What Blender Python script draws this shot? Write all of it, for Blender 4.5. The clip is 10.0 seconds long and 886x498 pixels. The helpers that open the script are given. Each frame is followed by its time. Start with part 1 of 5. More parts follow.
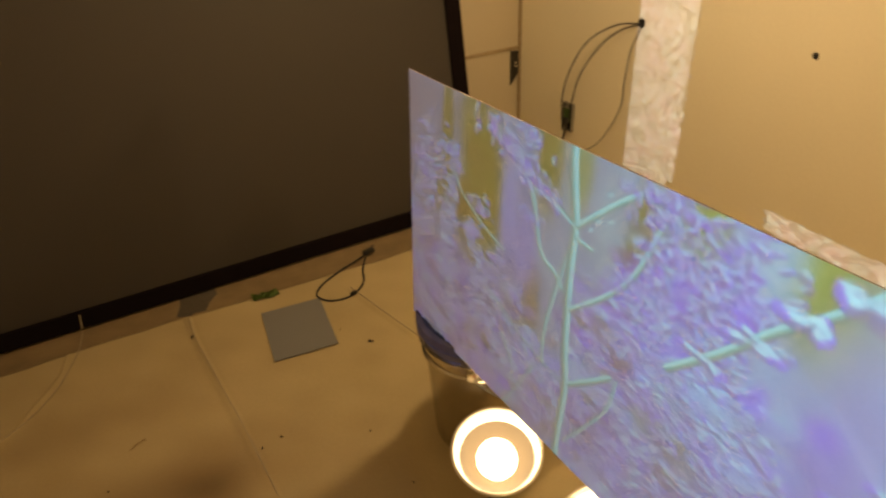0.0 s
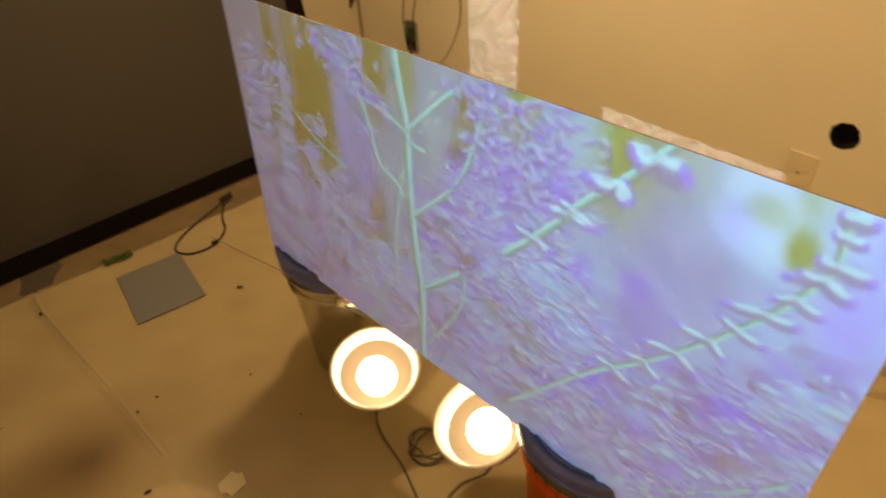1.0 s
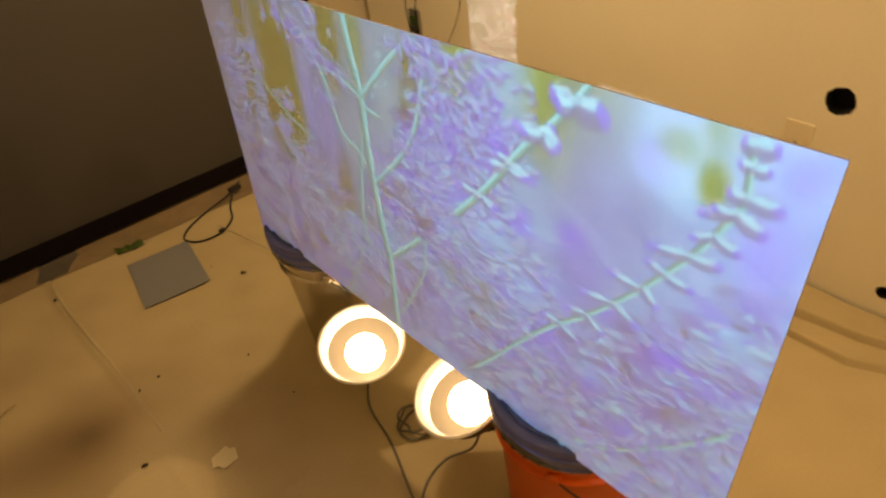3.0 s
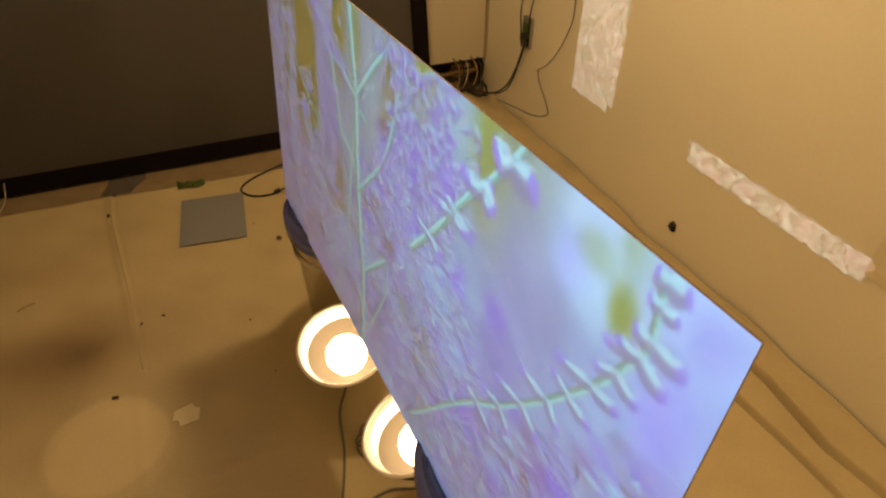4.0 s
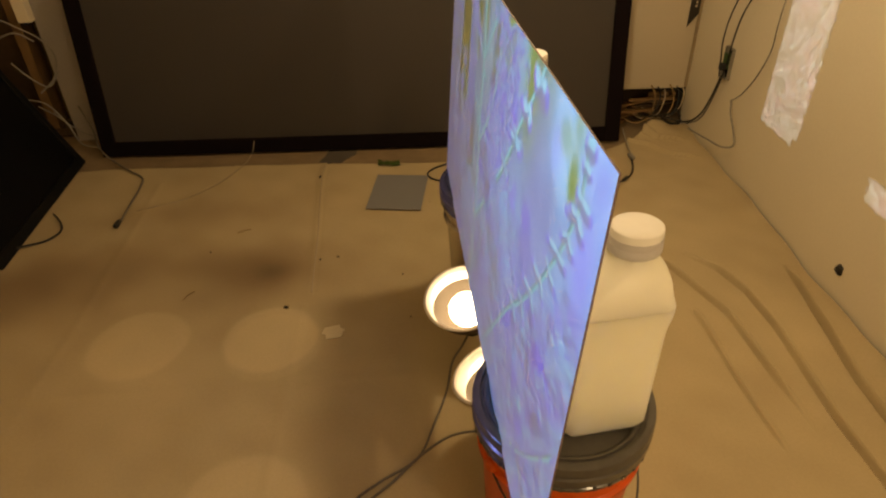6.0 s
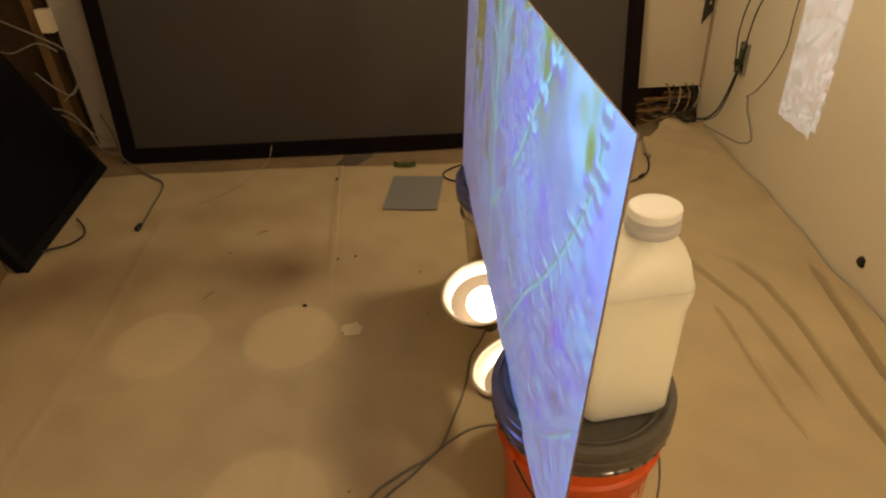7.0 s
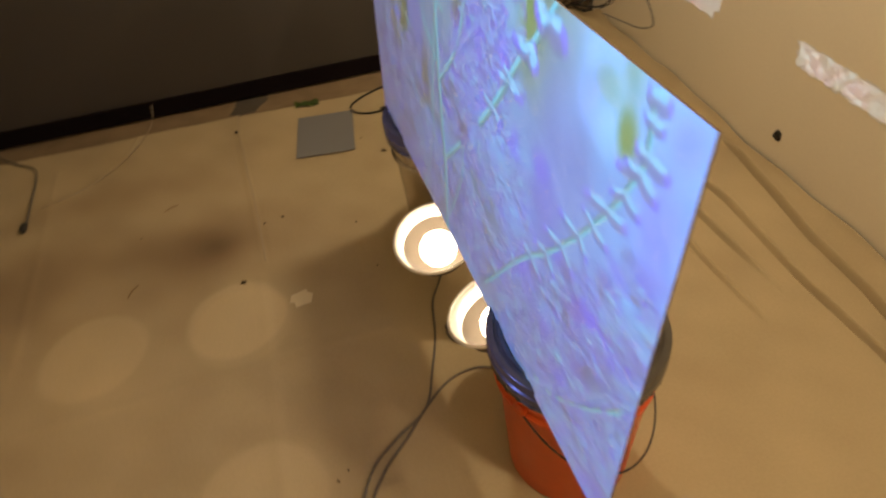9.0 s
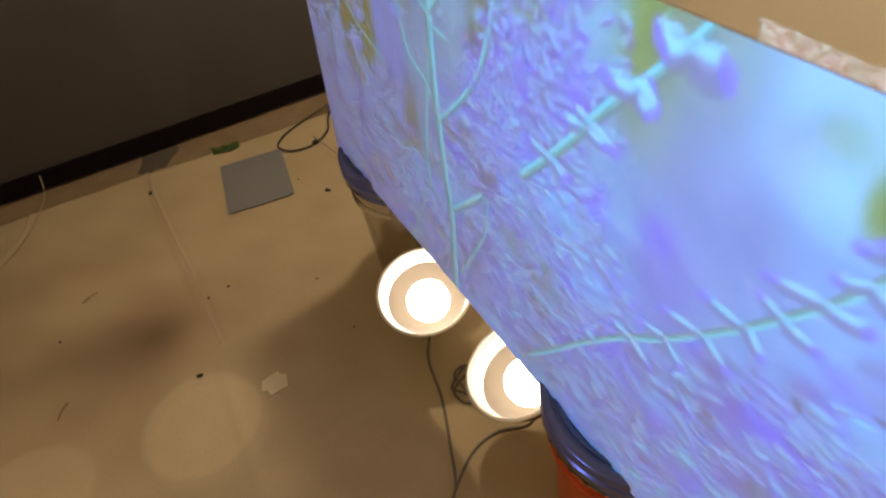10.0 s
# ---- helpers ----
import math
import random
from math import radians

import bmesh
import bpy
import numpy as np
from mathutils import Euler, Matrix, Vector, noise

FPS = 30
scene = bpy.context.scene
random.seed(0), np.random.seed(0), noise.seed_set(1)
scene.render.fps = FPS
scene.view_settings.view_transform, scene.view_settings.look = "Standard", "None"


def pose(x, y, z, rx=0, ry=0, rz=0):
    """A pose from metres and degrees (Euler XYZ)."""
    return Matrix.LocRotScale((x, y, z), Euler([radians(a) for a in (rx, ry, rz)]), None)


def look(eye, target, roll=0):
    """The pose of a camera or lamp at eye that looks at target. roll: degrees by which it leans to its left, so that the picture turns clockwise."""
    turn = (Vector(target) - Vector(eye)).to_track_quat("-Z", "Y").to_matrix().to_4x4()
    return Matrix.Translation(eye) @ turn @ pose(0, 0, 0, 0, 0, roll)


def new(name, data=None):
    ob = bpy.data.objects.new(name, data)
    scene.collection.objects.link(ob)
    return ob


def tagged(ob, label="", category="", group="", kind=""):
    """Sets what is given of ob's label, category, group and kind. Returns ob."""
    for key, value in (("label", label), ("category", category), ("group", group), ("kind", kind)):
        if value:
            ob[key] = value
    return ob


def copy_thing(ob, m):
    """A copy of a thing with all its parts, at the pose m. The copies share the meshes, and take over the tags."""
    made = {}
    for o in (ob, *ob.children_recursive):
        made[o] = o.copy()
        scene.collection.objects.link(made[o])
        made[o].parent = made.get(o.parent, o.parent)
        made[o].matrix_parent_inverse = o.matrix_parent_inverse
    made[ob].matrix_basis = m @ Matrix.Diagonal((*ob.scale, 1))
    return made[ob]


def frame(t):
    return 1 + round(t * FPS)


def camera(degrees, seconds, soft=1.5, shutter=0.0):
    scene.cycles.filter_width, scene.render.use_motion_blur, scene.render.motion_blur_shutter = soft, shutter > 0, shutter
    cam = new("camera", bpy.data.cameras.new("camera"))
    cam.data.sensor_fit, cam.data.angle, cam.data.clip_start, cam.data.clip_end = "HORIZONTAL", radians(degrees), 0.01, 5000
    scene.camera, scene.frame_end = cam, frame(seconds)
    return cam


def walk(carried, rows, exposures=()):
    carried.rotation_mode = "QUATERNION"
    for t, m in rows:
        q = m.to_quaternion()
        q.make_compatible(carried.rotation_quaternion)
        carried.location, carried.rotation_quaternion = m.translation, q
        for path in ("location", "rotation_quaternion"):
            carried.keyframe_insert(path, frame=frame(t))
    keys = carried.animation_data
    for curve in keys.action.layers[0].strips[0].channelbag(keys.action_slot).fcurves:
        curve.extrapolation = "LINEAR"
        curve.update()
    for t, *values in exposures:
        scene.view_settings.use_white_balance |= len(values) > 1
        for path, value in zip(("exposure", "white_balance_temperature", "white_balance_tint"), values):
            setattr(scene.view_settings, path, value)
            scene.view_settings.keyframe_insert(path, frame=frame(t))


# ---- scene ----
cam = camera(70.1, 10.0, soft=2.2, shutter=0.5)
PATH = [
    (0, (-1.692, -2.235, 1.423), (-0.926, -0.731, 0.35), -3.1),
    (0.5, (-1.667, -2.265, 1.394), (-0.776, -0.875, 0.265), -4.1),
    (1, (-1.656, -2.297, 1.388), (-0.664, -1.092, 0.138), -3.9),
    (1.5, (-1.642, -2.324, 1.387), (-0.582, -1.213, 0.106), -4.1),
    (2, (-1.643, -2.341, 1.379), (-0.576, -1.256, 0.08), -2.7),
    (2.5, (-1.657, -2.383, 1.356), (-0.634, -1.225, 0.087), -7.1),
    (4, (-1.341, -2.425, 1.304), (-0.715, -0.978, 0.074), 0.8),
    (4.5, (-1.313, -2.441, 1.299), (-0.742, -0.995, 0.041), 1.1),
    (5, (-1.237, -2.598, 1.292), (-1.047, -1.062, 0.025), 0.3),
    (5.5, (-1.209, -2.673, 1.285), (-1.164, -1.063, 0.1), -0.7),
    (7, (-1.215, -2.729, 1.243), (-1.248, -1.061, 0.139), -3.2),
    (7.5, (-1.226, -2.73, 1.256), (-1.271, -1.075, 0.134), -3.9),
    (8, (-1.228, -2.722, 1.262), (-1.273, -1.078, 0.124), -3.5),
    (8.5, (-1.235, -2.715, 1.264), (-1.179, -1.133, 0.041), -4.1),
    (9, (-1.323, -2.586, 1.294), (-1.086, -1.139, -0.067), -7.5),
    (9.5, (-1.412, -2.441, 1.304), (-0.953, -1.046, -0.053), -10.6),
    (10, (-1.414, -2.308, 1.249), (-0.928, -0.949, -0.136), -9.8),
]
# the camera's own white balance drifts from warm to cool on the way
EXPOSURES = [(0.0, -0.12, 9000, 10), (1.0, 0.0, 9000, 10), (2.7, 0.05, 9000, 10), (4.0, -0.09, 8800, 10), (5.6, -0.24, 8500, 10), (7.0, -0.02, 6800, 10), (8.2, 0.0, 6600, 10), (9.0, -0.05, 6400, 10), (10.0, 0.0, 5850, 10)]
walk(cam, [(t, look(eye, target, roll)) for t, eye, target, roll in PATH], EXPOSURES)

# ---- light ----
SHEET_NT, SHEET_FT, SHEET_FB = Vector((-1.065, -2.261, 1.034)), Vector((-1.139, -1.038, 1.036)), Vector((-1.177, -1.038, 0.413))
PROJECTOR = Vector((-2.9, -1.75, 2.45))

world = bpy.data.worlds.new("world")
scene.world = world
world.use_nodes = True
world.node_tree.nodes["Background"].inputs[0].default_value = (1.0, 0.72, 0.42, 1)
world.node_tree.nodes["Background"].inputs[1].default_value = 0.006


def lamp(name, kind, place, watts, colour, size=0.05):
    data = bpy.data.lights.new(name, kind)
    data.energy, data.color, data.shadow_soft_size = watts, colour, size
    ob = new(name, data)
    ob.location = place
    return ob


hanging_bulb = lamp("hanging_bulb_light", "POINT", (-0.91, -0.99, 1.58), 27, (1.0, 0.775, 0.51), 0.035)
# unseen fill, added to brighten the near wall, floor and jug
near_fill = lamp("near_fill_light", "POINT", (-0.34, -3.15, 1.60), 27, (1.0, 0.775, 0.51), 0.05)
beam = lamp("projector_beam_light", "SPOT", PROJECTOR, 500, (0.82, 0.97, 0.90), 0.0)
beam.data.spot_size, beam.data.spot_blend = radians(58), 0.0
aim = SHEET_FB + (SHEET_NT - SHEET_FT) * 0.5 + (SHEET_FT - SHEET_FB) * 1.0
beam.matrix_world = look(PROJECTOR, aim)


# ---- materials ----
def material(name, colour, rough=0.6, metal=0.0, grain=40.0, vary=0.15, bump=0.15, stain=3.0, **extra):
    """A surface whose colour varies at two scales, with fine relief."""
    m = bpy.data.materials.new(name)
    m.use_nodes = True
    t, n = m.node_tree, m.node_tree.nodes
    b = n["Principled BSDF"]
    co = n.new("ShaderNodeTexCoord")
    fine, wide = n.new("ShaderNodeTexNoise"), n.new("ShaderNodeTexNoise")
    fine.inputs["Scale"].default_value, fine.inputs["Detail"].default_value = grain, 5
    wide.inputs["Scale"].default_value, wide.inputs["Detail"].default_value = stain, 4
    t.links.new(co.outputs["Object"], fine.inputs["Vector"])
    t.links.new(co.outputs["Object"], wide.inputs["Vector"])
    add = n.new("ShaderNodeMath")
    add.operation = "MULTIPLY_ADD"
    add.inputs[1].default_value = 0.6
    t.links.new(fine.outputs[0], add.inputs[0])
    t.links.new(wide.outputs[0], add.inputs[2])
    span = n.new("ShaderNodeMapRange")
    span.inputs[1].default_value, span.inputs[2].default_value = 0.4, 1.2
    span.inputs[3].default_value, span.inputs[4].default_value = 1 - vary, 1 + vary
    t.links.new(add.outputs[0], span.inputs[0])
    mix = n.new("ShaderNodeVectorMath")
    mix.operation = "SCALE"
    mix.inputs[0].default_value = colour
    t.links.new(span.outputs[0], mix.inputs["Scale"])
    t.links.new(mix.outputs[0], b.inputs["Base Color"])
    b.inputs["Roughness"].default_value, b.inputs["Metallic"].default_value = rough, metal
    if bump:
        bm_node = n.new("ShaderNodeBump")
        bm_node.inputs["Strength"].default_value, bm_node.inputs["Distance"].default_value = bump, 0.002
        t.links.new(fine.outputs[0], bm_node.inputs["Height"])
        t.links.new(bm_node.outputs[0], b.inputs["Normal"])
    for key, value in extra.items():
        b.inputs[key.replace("_", " ")].default_value = value
    return m


def glow(name, colour, strength):
    m = bpy.data.materials.new(name)
    m.use_nodes = True
    b = m.node_tree.nodes["Principled BSDF"]
    b.inputs["Emission Color"].default_value, b.inputs["Emission Strength"].default_value = (*colour, 1), strength
    b.inputs["Base Color"].default_value = (*colour, 1)
    return m


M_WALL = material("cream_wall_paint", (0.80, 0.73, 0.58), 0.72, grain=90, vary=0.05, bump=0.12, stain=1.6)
# back wall: the wall colour cut by a third, shade put into it
M_WALL_BACK = material("shaded_tan_drywall", (0.528, 0.46, 0.348), 0.72, grain=90, vary=0.05, bump=0.12, stain=1.6)
# white drywall greyed down, the stud bay's shade in its colour
M_WALL_EDGE = material("shaded_white_drywall", (0.36, 0.33, 0.29), 0.8, grain=60, vary=0.08)
M_CEIL = material("ceiling_paint", (0.7, 0.66, 0.58), 0.8, vary=0.05)
M_BOARD = material("white_board", (0.80, 0.80, 0.80), 0.42, grain=120, vary=0.02, bump=0.03)
M_FACE = material("matt_white_board_face", (0.86, 0.86, 0.86), 0.65, grain=160, vary=0.03, bump=0.03, Specular_IOR_Level=0.15)
# pale backing added under the strips of spilled light
M_BACKING = material("pale_spill_backing", (0.80, 0.79, 0.76), 0.75, grain=120, vary=0.06, bump=0.1, Specular_IOR_Level=0.2)
M_EDGE = material("board_edge", (0.20, 0.14, 0.12), 0.7, grain=80)
M_FLOOR = material("bare_subfloor", (0.25, 0.18, 0.105), 0.75, grain=14, vary=0.35, bump=0.4, stain=2.2)
M_BLACK = material("black_velvet_trim", (0.008, 0.005, 0.006), 0.95, grain=200, bump=0.05, Specular_IOR_Level=0.08)
M_FABRIC = material("grey_screen_fabric", (0.046, 0.040, 0.036), 0.7, grain=500, vary=0.05, bump=0.05, stain=1.2)
M_ORANGE = material("orange_plastic", (0.66, 0.095, 0.012), 0.36, grain=30, vary=0.12, bump=0.06, stain=12)
M_LID = material("dark_grey_plastic", (0.080, 0.073, 0.066), 0.20, grain=50, vary=0.3, bump=0.08, stain=9)
M_PAIL = material("dull_tin", (0.62, 0.57, 0.47), 0.24, metal=0.9, grain=26, vary=0.3, bump=0.08, stain=10)
M_WIRE = material("dull_steel_wire", (0.07, 0.065, 0.06), 0.5, metal=0.7, bump=0)
# lip far paler than the bowl: the bulb's grazing light as colour
M_RIM = material("bulb_lit_rim", (0.85, 0.82, 0.76), 0.35, metal=0.6, bump=0)
M_ALU = material("spun_aluminium", (0.085, 0.064, 0.046), 0.55, metal=0.5, grain=60, vary=0.05, bump=0.04)
M_SOCKET = material("black_phenolic", (0.02, 0.02, 0.02), 0.45)
M_BULB = glow("hot_bulb", (1.0, 0.82, 0.56), 15.0)
M_JUG = material("milky_plastic", (0.80, 0.79, 0.70), 0.40, grain=30, vary=0.03, bump=0.03, Subsurface_Weight=0.7, Subsurface_Scale=0.05, Subsurface_Radius=(1.0, 0.97, 0.75))
M_LIQUID = material("milky_plastic_full", (0.96, 0.95, 0.80), 0.36, grain=30, vary=0.03, bump=0.03, Subsurface_Weight=1.0, Subsurface_Scale=0.06, Subsurface_Radius=(1.0, 0.97, 0.7))
M_CAP = material("white_cap_plastic", (0.84, 0.83, 0.80), 0.5, grain=80, vary=0.04, bump=0.05)
M_BAND = material("grey_cap_band", (0.52, 0.51, 0.53), 0.3, grain=80, vary=0.08, bump=0.05)
M_CORD = material("black_rubber_cord", (0.018, 0.017, 0.016), 0.5, bump=0.05)
M_JOINT = material("tan_wall_joint", (0.36, 0.28, 0.18), 0.8, grain=60, vary=0.2)
# white cord toned down: shade of the stud bay is in the colour
M_WHITE_CORD = material("shaded_white_cord", (0.26, 0.245, 0.21), 0.5, bump=0.05)
M_GREY_CORD = material("grey_cord", (0.16, 0.14, 0.11), 0.55, bump=0.05)
M_PAPER = material("grey_paper", (0.205, 0.207, 0.222), 0.7, grain=150, vary=0.04, bump=0.05)
M_GREEN = material("green_tape", (0.10, 0.17, 0.035), 0.6, vary=0.3)
M_MASK = material("masking_tape", (0.70, 0.62, 0.42), 0.6, vary=0.1)
M_CLOTH_SEAM = material("canvas_seam", (0.40, 0.33, 0.23), 0.9, grain=150, vary=0.1)
M_DEBRIS = material("dark_crumb", (0.05, 0.035, 0.02), 0.9, vary=0.4)
M_SCUFF = material("scuffed_subfloor", (0.10, 0.085, 0.07), 0.85, grain=70, vary=0.3)
M_TWIG = material("dry_twig", (0.25, 0.16, 0.07), 0.9, vary=0.3)
# lumber colour deepened to hold the shade of the stud bay
M_WOOD = material("rough_lumber", (0.19, 0.105, 0.04), 0.75, grain=22, vary=0.35, bump=0.35, stain=5)
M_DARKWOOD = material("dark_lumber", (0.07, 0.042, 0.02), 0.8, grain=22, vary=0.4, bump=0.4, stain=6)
M_HOLE = material("dark_hole", (0.006, 0.005, 0.004), 0.9, bump=0)
M_PLATE = material("ivory_plate", (0.76, 0.67, 0.50), 0.4, bump=0.02, vary=0.03)
M_DARKPLATE = material("bronze_plate", (0.035, 0.03, 0.025), 0.45, metal=0.3)
M_BOXSTEEL = material("galvanised_box", (0.30, 0.29, 0.26), 0.45, metal=0.7, vary=0.25)
M_CIRCUIT = material("green_device", (0.05, 0.10, 0.03), 0.5, vary=0.4)
M_TV = material("glossy_black_panel", (0.004, 0.004, 0.005), 0.3, bump=0, Specular_IOR_Level=0.2)
M_BEZEL = material("matt_black_bezel", (0.006, 0.006, 0.006), 0.6, bump=0.02, Specular_IOR_Level=0.15)
M_CARD = material("brown_cardboard", (0.22, 0.13, 0.055), 0.8, grain=60, vary=0.12)
M_INK = material("faded_white_print", (0.66, 0.34, 0.20), 0.6, vary=0.2)
M_HOUSING = material("projector_shell", (0.02, 0.02, 0.02), 0.7)


def cloth_material():
    """Canvas with a woven relief; a colour attribute carries its soft dark patches and pale discs."""
    m = material("canvas_drop_cloth", (0.47, 0.38, 0.23), 0.9, grain=150, vary=0.10, bump=0.22, stain=2.4)
    t, n = m.node_tree, m.node_tree.nodes
    b = n["Principled BSDF"]
    was = b.inputs["Base Color"].links[0].from_socket
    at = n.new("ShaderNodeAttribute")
    at.attribute_name = "cloth_tone"
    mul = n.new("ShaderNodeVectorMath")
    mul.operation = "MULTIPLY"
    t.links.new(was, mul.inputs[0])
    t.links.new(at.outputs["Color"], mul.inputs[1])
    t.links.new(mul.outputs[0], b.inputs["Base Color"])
    weave = n.new("ShaderNodeTexChecker")
    weave.inputs["Scale"].default_value = 380
    co = n.new("ShaderNodeTexCoord")
    t.links.new(co.outputs["Object"], weave.inputs["Vector"])
    wb = n.new("ShaderNodeBump")
    wb.inputs["Strength"].default_value, wb.inputs["Distance"].default_value = 0.15, 0.0006
    t.links.new(weave.outputs["Fac"], wb.inputs["Height"])
    t.links.new(b.inputs["Normal"].links[0].from_socket, wb.inputs["Normal"])
    t.links.new(wb.outputs[0], b.inputs["Normal"])
    return m


def slide_material():
    """Clear film, tinted by the picture on it."""
    m = bpy.data.materials.new("colour_slide_film")
    m.use_nodes = True
    t, n = m.node_tree, m.node_tree.nodes
    n.remove(n["Principled BSDF"])
    at, tr = n.new("ShaderNodeAttribute"), n.new("ShaderNodeBsdfTransparent")
    at.attribute_name = "picture"
    t.links.new(at.outputs["Color"], tr.inputs["Color"])
    t.links.new(tr.outputs[0], n["Material Output"].inputs["Surface"])
    return m


M_CLOTH, M_SLIDE = cloth_material(), slide_material()


# ---- mesh helpers ----
def mesh_of(name, bm, mats, smooth=False):
    bmesh.ops.recalc_face_normals(bm, faces=bm.faces)
    me = bpy.data.meshes.new(name)
    bm.to_mesh(me)
    bm.free()
    for m in (mats if isinstance(mats, (list, tuple)) else [mats]):
        me.materials.append(m)
    if smooth:
        me.shade_smooth()
        me.set_sharp_from_angle(angle=radians(38))
    return me


def part(name, bm, mat, parent, label="", smooth=False):
    ob = new(name, mesh_of(name, bm, mat, smooth))
    ob.parent = parent
    if label:
        ob["label"] = label
    return ob


def single(name, bm, mat, label, category, kind="", group="", smooth=False, at=None):
    ob = new(name, mesh_of(name, bm, mat, smooth))
    if at is not None:
        ob.matrix_world = at
    return tagged(ob, label, category, group, kind)


def thing(name, label, category, at, group="", kind=""):
    ob = new(name)
    ob.empty_display_size = 0.05
    ob.matrix_world = at
    return tagged(ob, label, category, group, kind)


def box(bm, centre, size, m=None, bevel=0.0):
    made = bmesh.ops.create_cube(bm, size=1.0, matrix=(m or Matrix()) @ Matrix.Translation(centre) @ Matrix.Diagonal((*size, 1)))
    if bevel:
        edges = {e for v in made["verts"] for e in v.link_edges}
        bmesh.ops.bevel(bm, geom=list(edges), offset=bevel, segments=2, profile=0.7, affect="EDGES")
    return bm


def boxed(centre, size, m=None, bevel=0.0):
    return box(bmesh.new(), centre, size, m, bevel)


def lathe(profile, n=48, m=None):
    """Turns (radius, height) round the z axis; a radius of 0 closes to a point."""
    bm = bmesh.new()
    rings = []
    for r, z in profile:
        if r < 1e-6:
            rings.append([bm.verts.new((0, 0, z))])
        else:
            rings.append([bm.verts.new((r * math.cos(a), r * math.sin(a), z)) for a in (2 * math.pi * i / n for i in range(n))])
    for a, b in zip(rings, rings[1:]):
        for i in range(n):
            j = (i + 1) % n
            if len(a) == 1 and len(b) > 1:
                bm.faces.new((a[0], b[i], b[j]))
            elif len(b) == 1 and len(a) > 1:
                bm.faces.new((a[i], b[0], a[j]))
            elif len(a) > 1:
                bm.faces.new((a[i], b[i], b[j], a[j]))
    if m:
        bmesh.ops.transform(bm, matrix=m, verts=bm.verts)
    return bm


def spline(points, steps=8):
    """Points of a smooth line through the given ones."""
    p = [Vector(q) for q in points]
    p = [p[0] * 2 - p[1]] + p + [p[-1] * 2 - p[-2]]
    line = []
    for a, b, c, d in zip(p, p[1:], p[2:], p[3:]):
        for i in range(steps):
            s = i / steps
            line.append(0.5 * ((2 * b) + (c - a) * s + (2 * a - 5 * b + 4 * c - d) * s * s + (3 * b - a - 3 * c + d) * s ** 3))
    return line + [p[-2]]


def tube(points, r, n=8, steps=8, bm=None):
    bm = bm or bmesh.new()
    line = spline(points, steps) if steps else [Vector(q) for q in points]
    side, rings = None, []
    for i, q in enumerate(line):
        way = (line[min(i + 1, len(line) - 1)] - line[max(i - 1, 0)]).normalized()
        side = way.orthogonal().normalized() if side is None else (side - way * side.dot(way)).normalized()
        up = way.cross(side)
        rings.append([bm.verts.new(q + (side * math.cos(a) + up * math.sin(a)) * r) for a in (2 * math.pi * k / n for k in range(n))])
    for a, b in zip(rings, rings[1:]):
        for k in range(n):
            bm.faces.new((a[k], a[(k + 1) % n], b[(k + 1) % n], b[k]))
    bm.faces.new(rings[0][::-1])
    bm.faces.new(rings[-1])
    return bm


def frame_of(axis, place=(0, 0, 0)):
    """A pose at place whose z axis points along axis."""
    return Matrix.Translation(place) @ Vector(axis).to_track_quat("Z", "Y").to_matrix().to_4x4()


def cord(name, points, r, mat, label, category="cable", steps=8):
    return single(name, tube(points, r, 8, steps), mat, label, category, smooth=True)


# ---- room ----
ROOM_W, ROOM_S, ROOM_H, BACK = -3.7, -4.4, 2.5, 0.2


def holed_wall():
    """The right wall: a slab in bands, with square-cut patches round the holes that go through its lining."""
    bm = bmesh.new()
    holes = [(-2.132, 0.092, 0.020, 4), (-1.892, 0.567, 0.036, 22), (-1.193, 0.109, 0.017, 7)]
    y0, z1 = ROOM_S, ROOM_H

    def quad(a, b, c, d):
        bm.faces.new([bm.verts.new((0, y, z)) for y, z in (a, b, c, d)])

    edge = y0
    for y, z, r, n in holes:
        s = r * 1.6
        quad((edge, 0), (y - s, 0), (y - s, z1), (edge, z1))
        quad((y - s, 0), (y + s, 0), (y + s, z - s), (y - s, z - s))
        quad((y - s, z + s), (y + s, z + s), (y + s, z1), (y - s, z1))
        n = max(n, 8)
        rim, deep, out = [], [], []
        for i in range(n):
            a = 2 * math.pi * (i + 0.5) / n
            w = r * (1 + 0.03 * math.sin(9 * a + y) + 0.03 * math.sin(4 * a))
            c, d = math.cos(a), math.sin(a)
            k = s / max(abs(c), abs(d))
            rim.append(bm.verts.new((0, y + w * c, z + w * d)))
            deep.append(bm.verts.new((0.05, y + w * c, z + w * d)))
            out.append(bm.verts.new((0, y + k * c, z + k * d)))
        corners = []
        for i in range(n):
            j = (i + 1) % n
            bm.faces.new((rim[i], rim[j], out[j], out[i]))
            f = bm.faces.new((rim[i], deep[i], deep[j], rim[j]))
            f.material_index = 1
            p, q = out[i].co, out[j].co
            if abs(p.y - q.y) > 1e-5 and abs(p.z - q.z) > 1e-5:
                cy = p.y if abs(abs(p.y - y) - s) < 1e-5 else q.y
                cz = p.z if abs(abs(p.z - z) - s) < 1e-5 else q.z
                bm.faces.new((out[i], out[j], bm.verts.new((0, cy, cz))))
        f = bm.faces.new(deep)
        f.material_index = 1
        edge = y + s
    quad((edge, 0), (BACK, 0), (BACK, z1), (edge, z1))
    made = bmesh.ops.create_cube(bm, size=1.0, matrix=Matrix.Translation((0.12, (ROOM_S + BACK) / 2, z1 / 2)) @ Matrix.Diagonal((0.12, BACK - ROOM_S, z1, 1)))
    return bm


wall_east = single("wall_east", holed_wall(), [M_WALL, M_HOLE], "cream painted drywall with ragged holes cut in it", "wall", "structure")

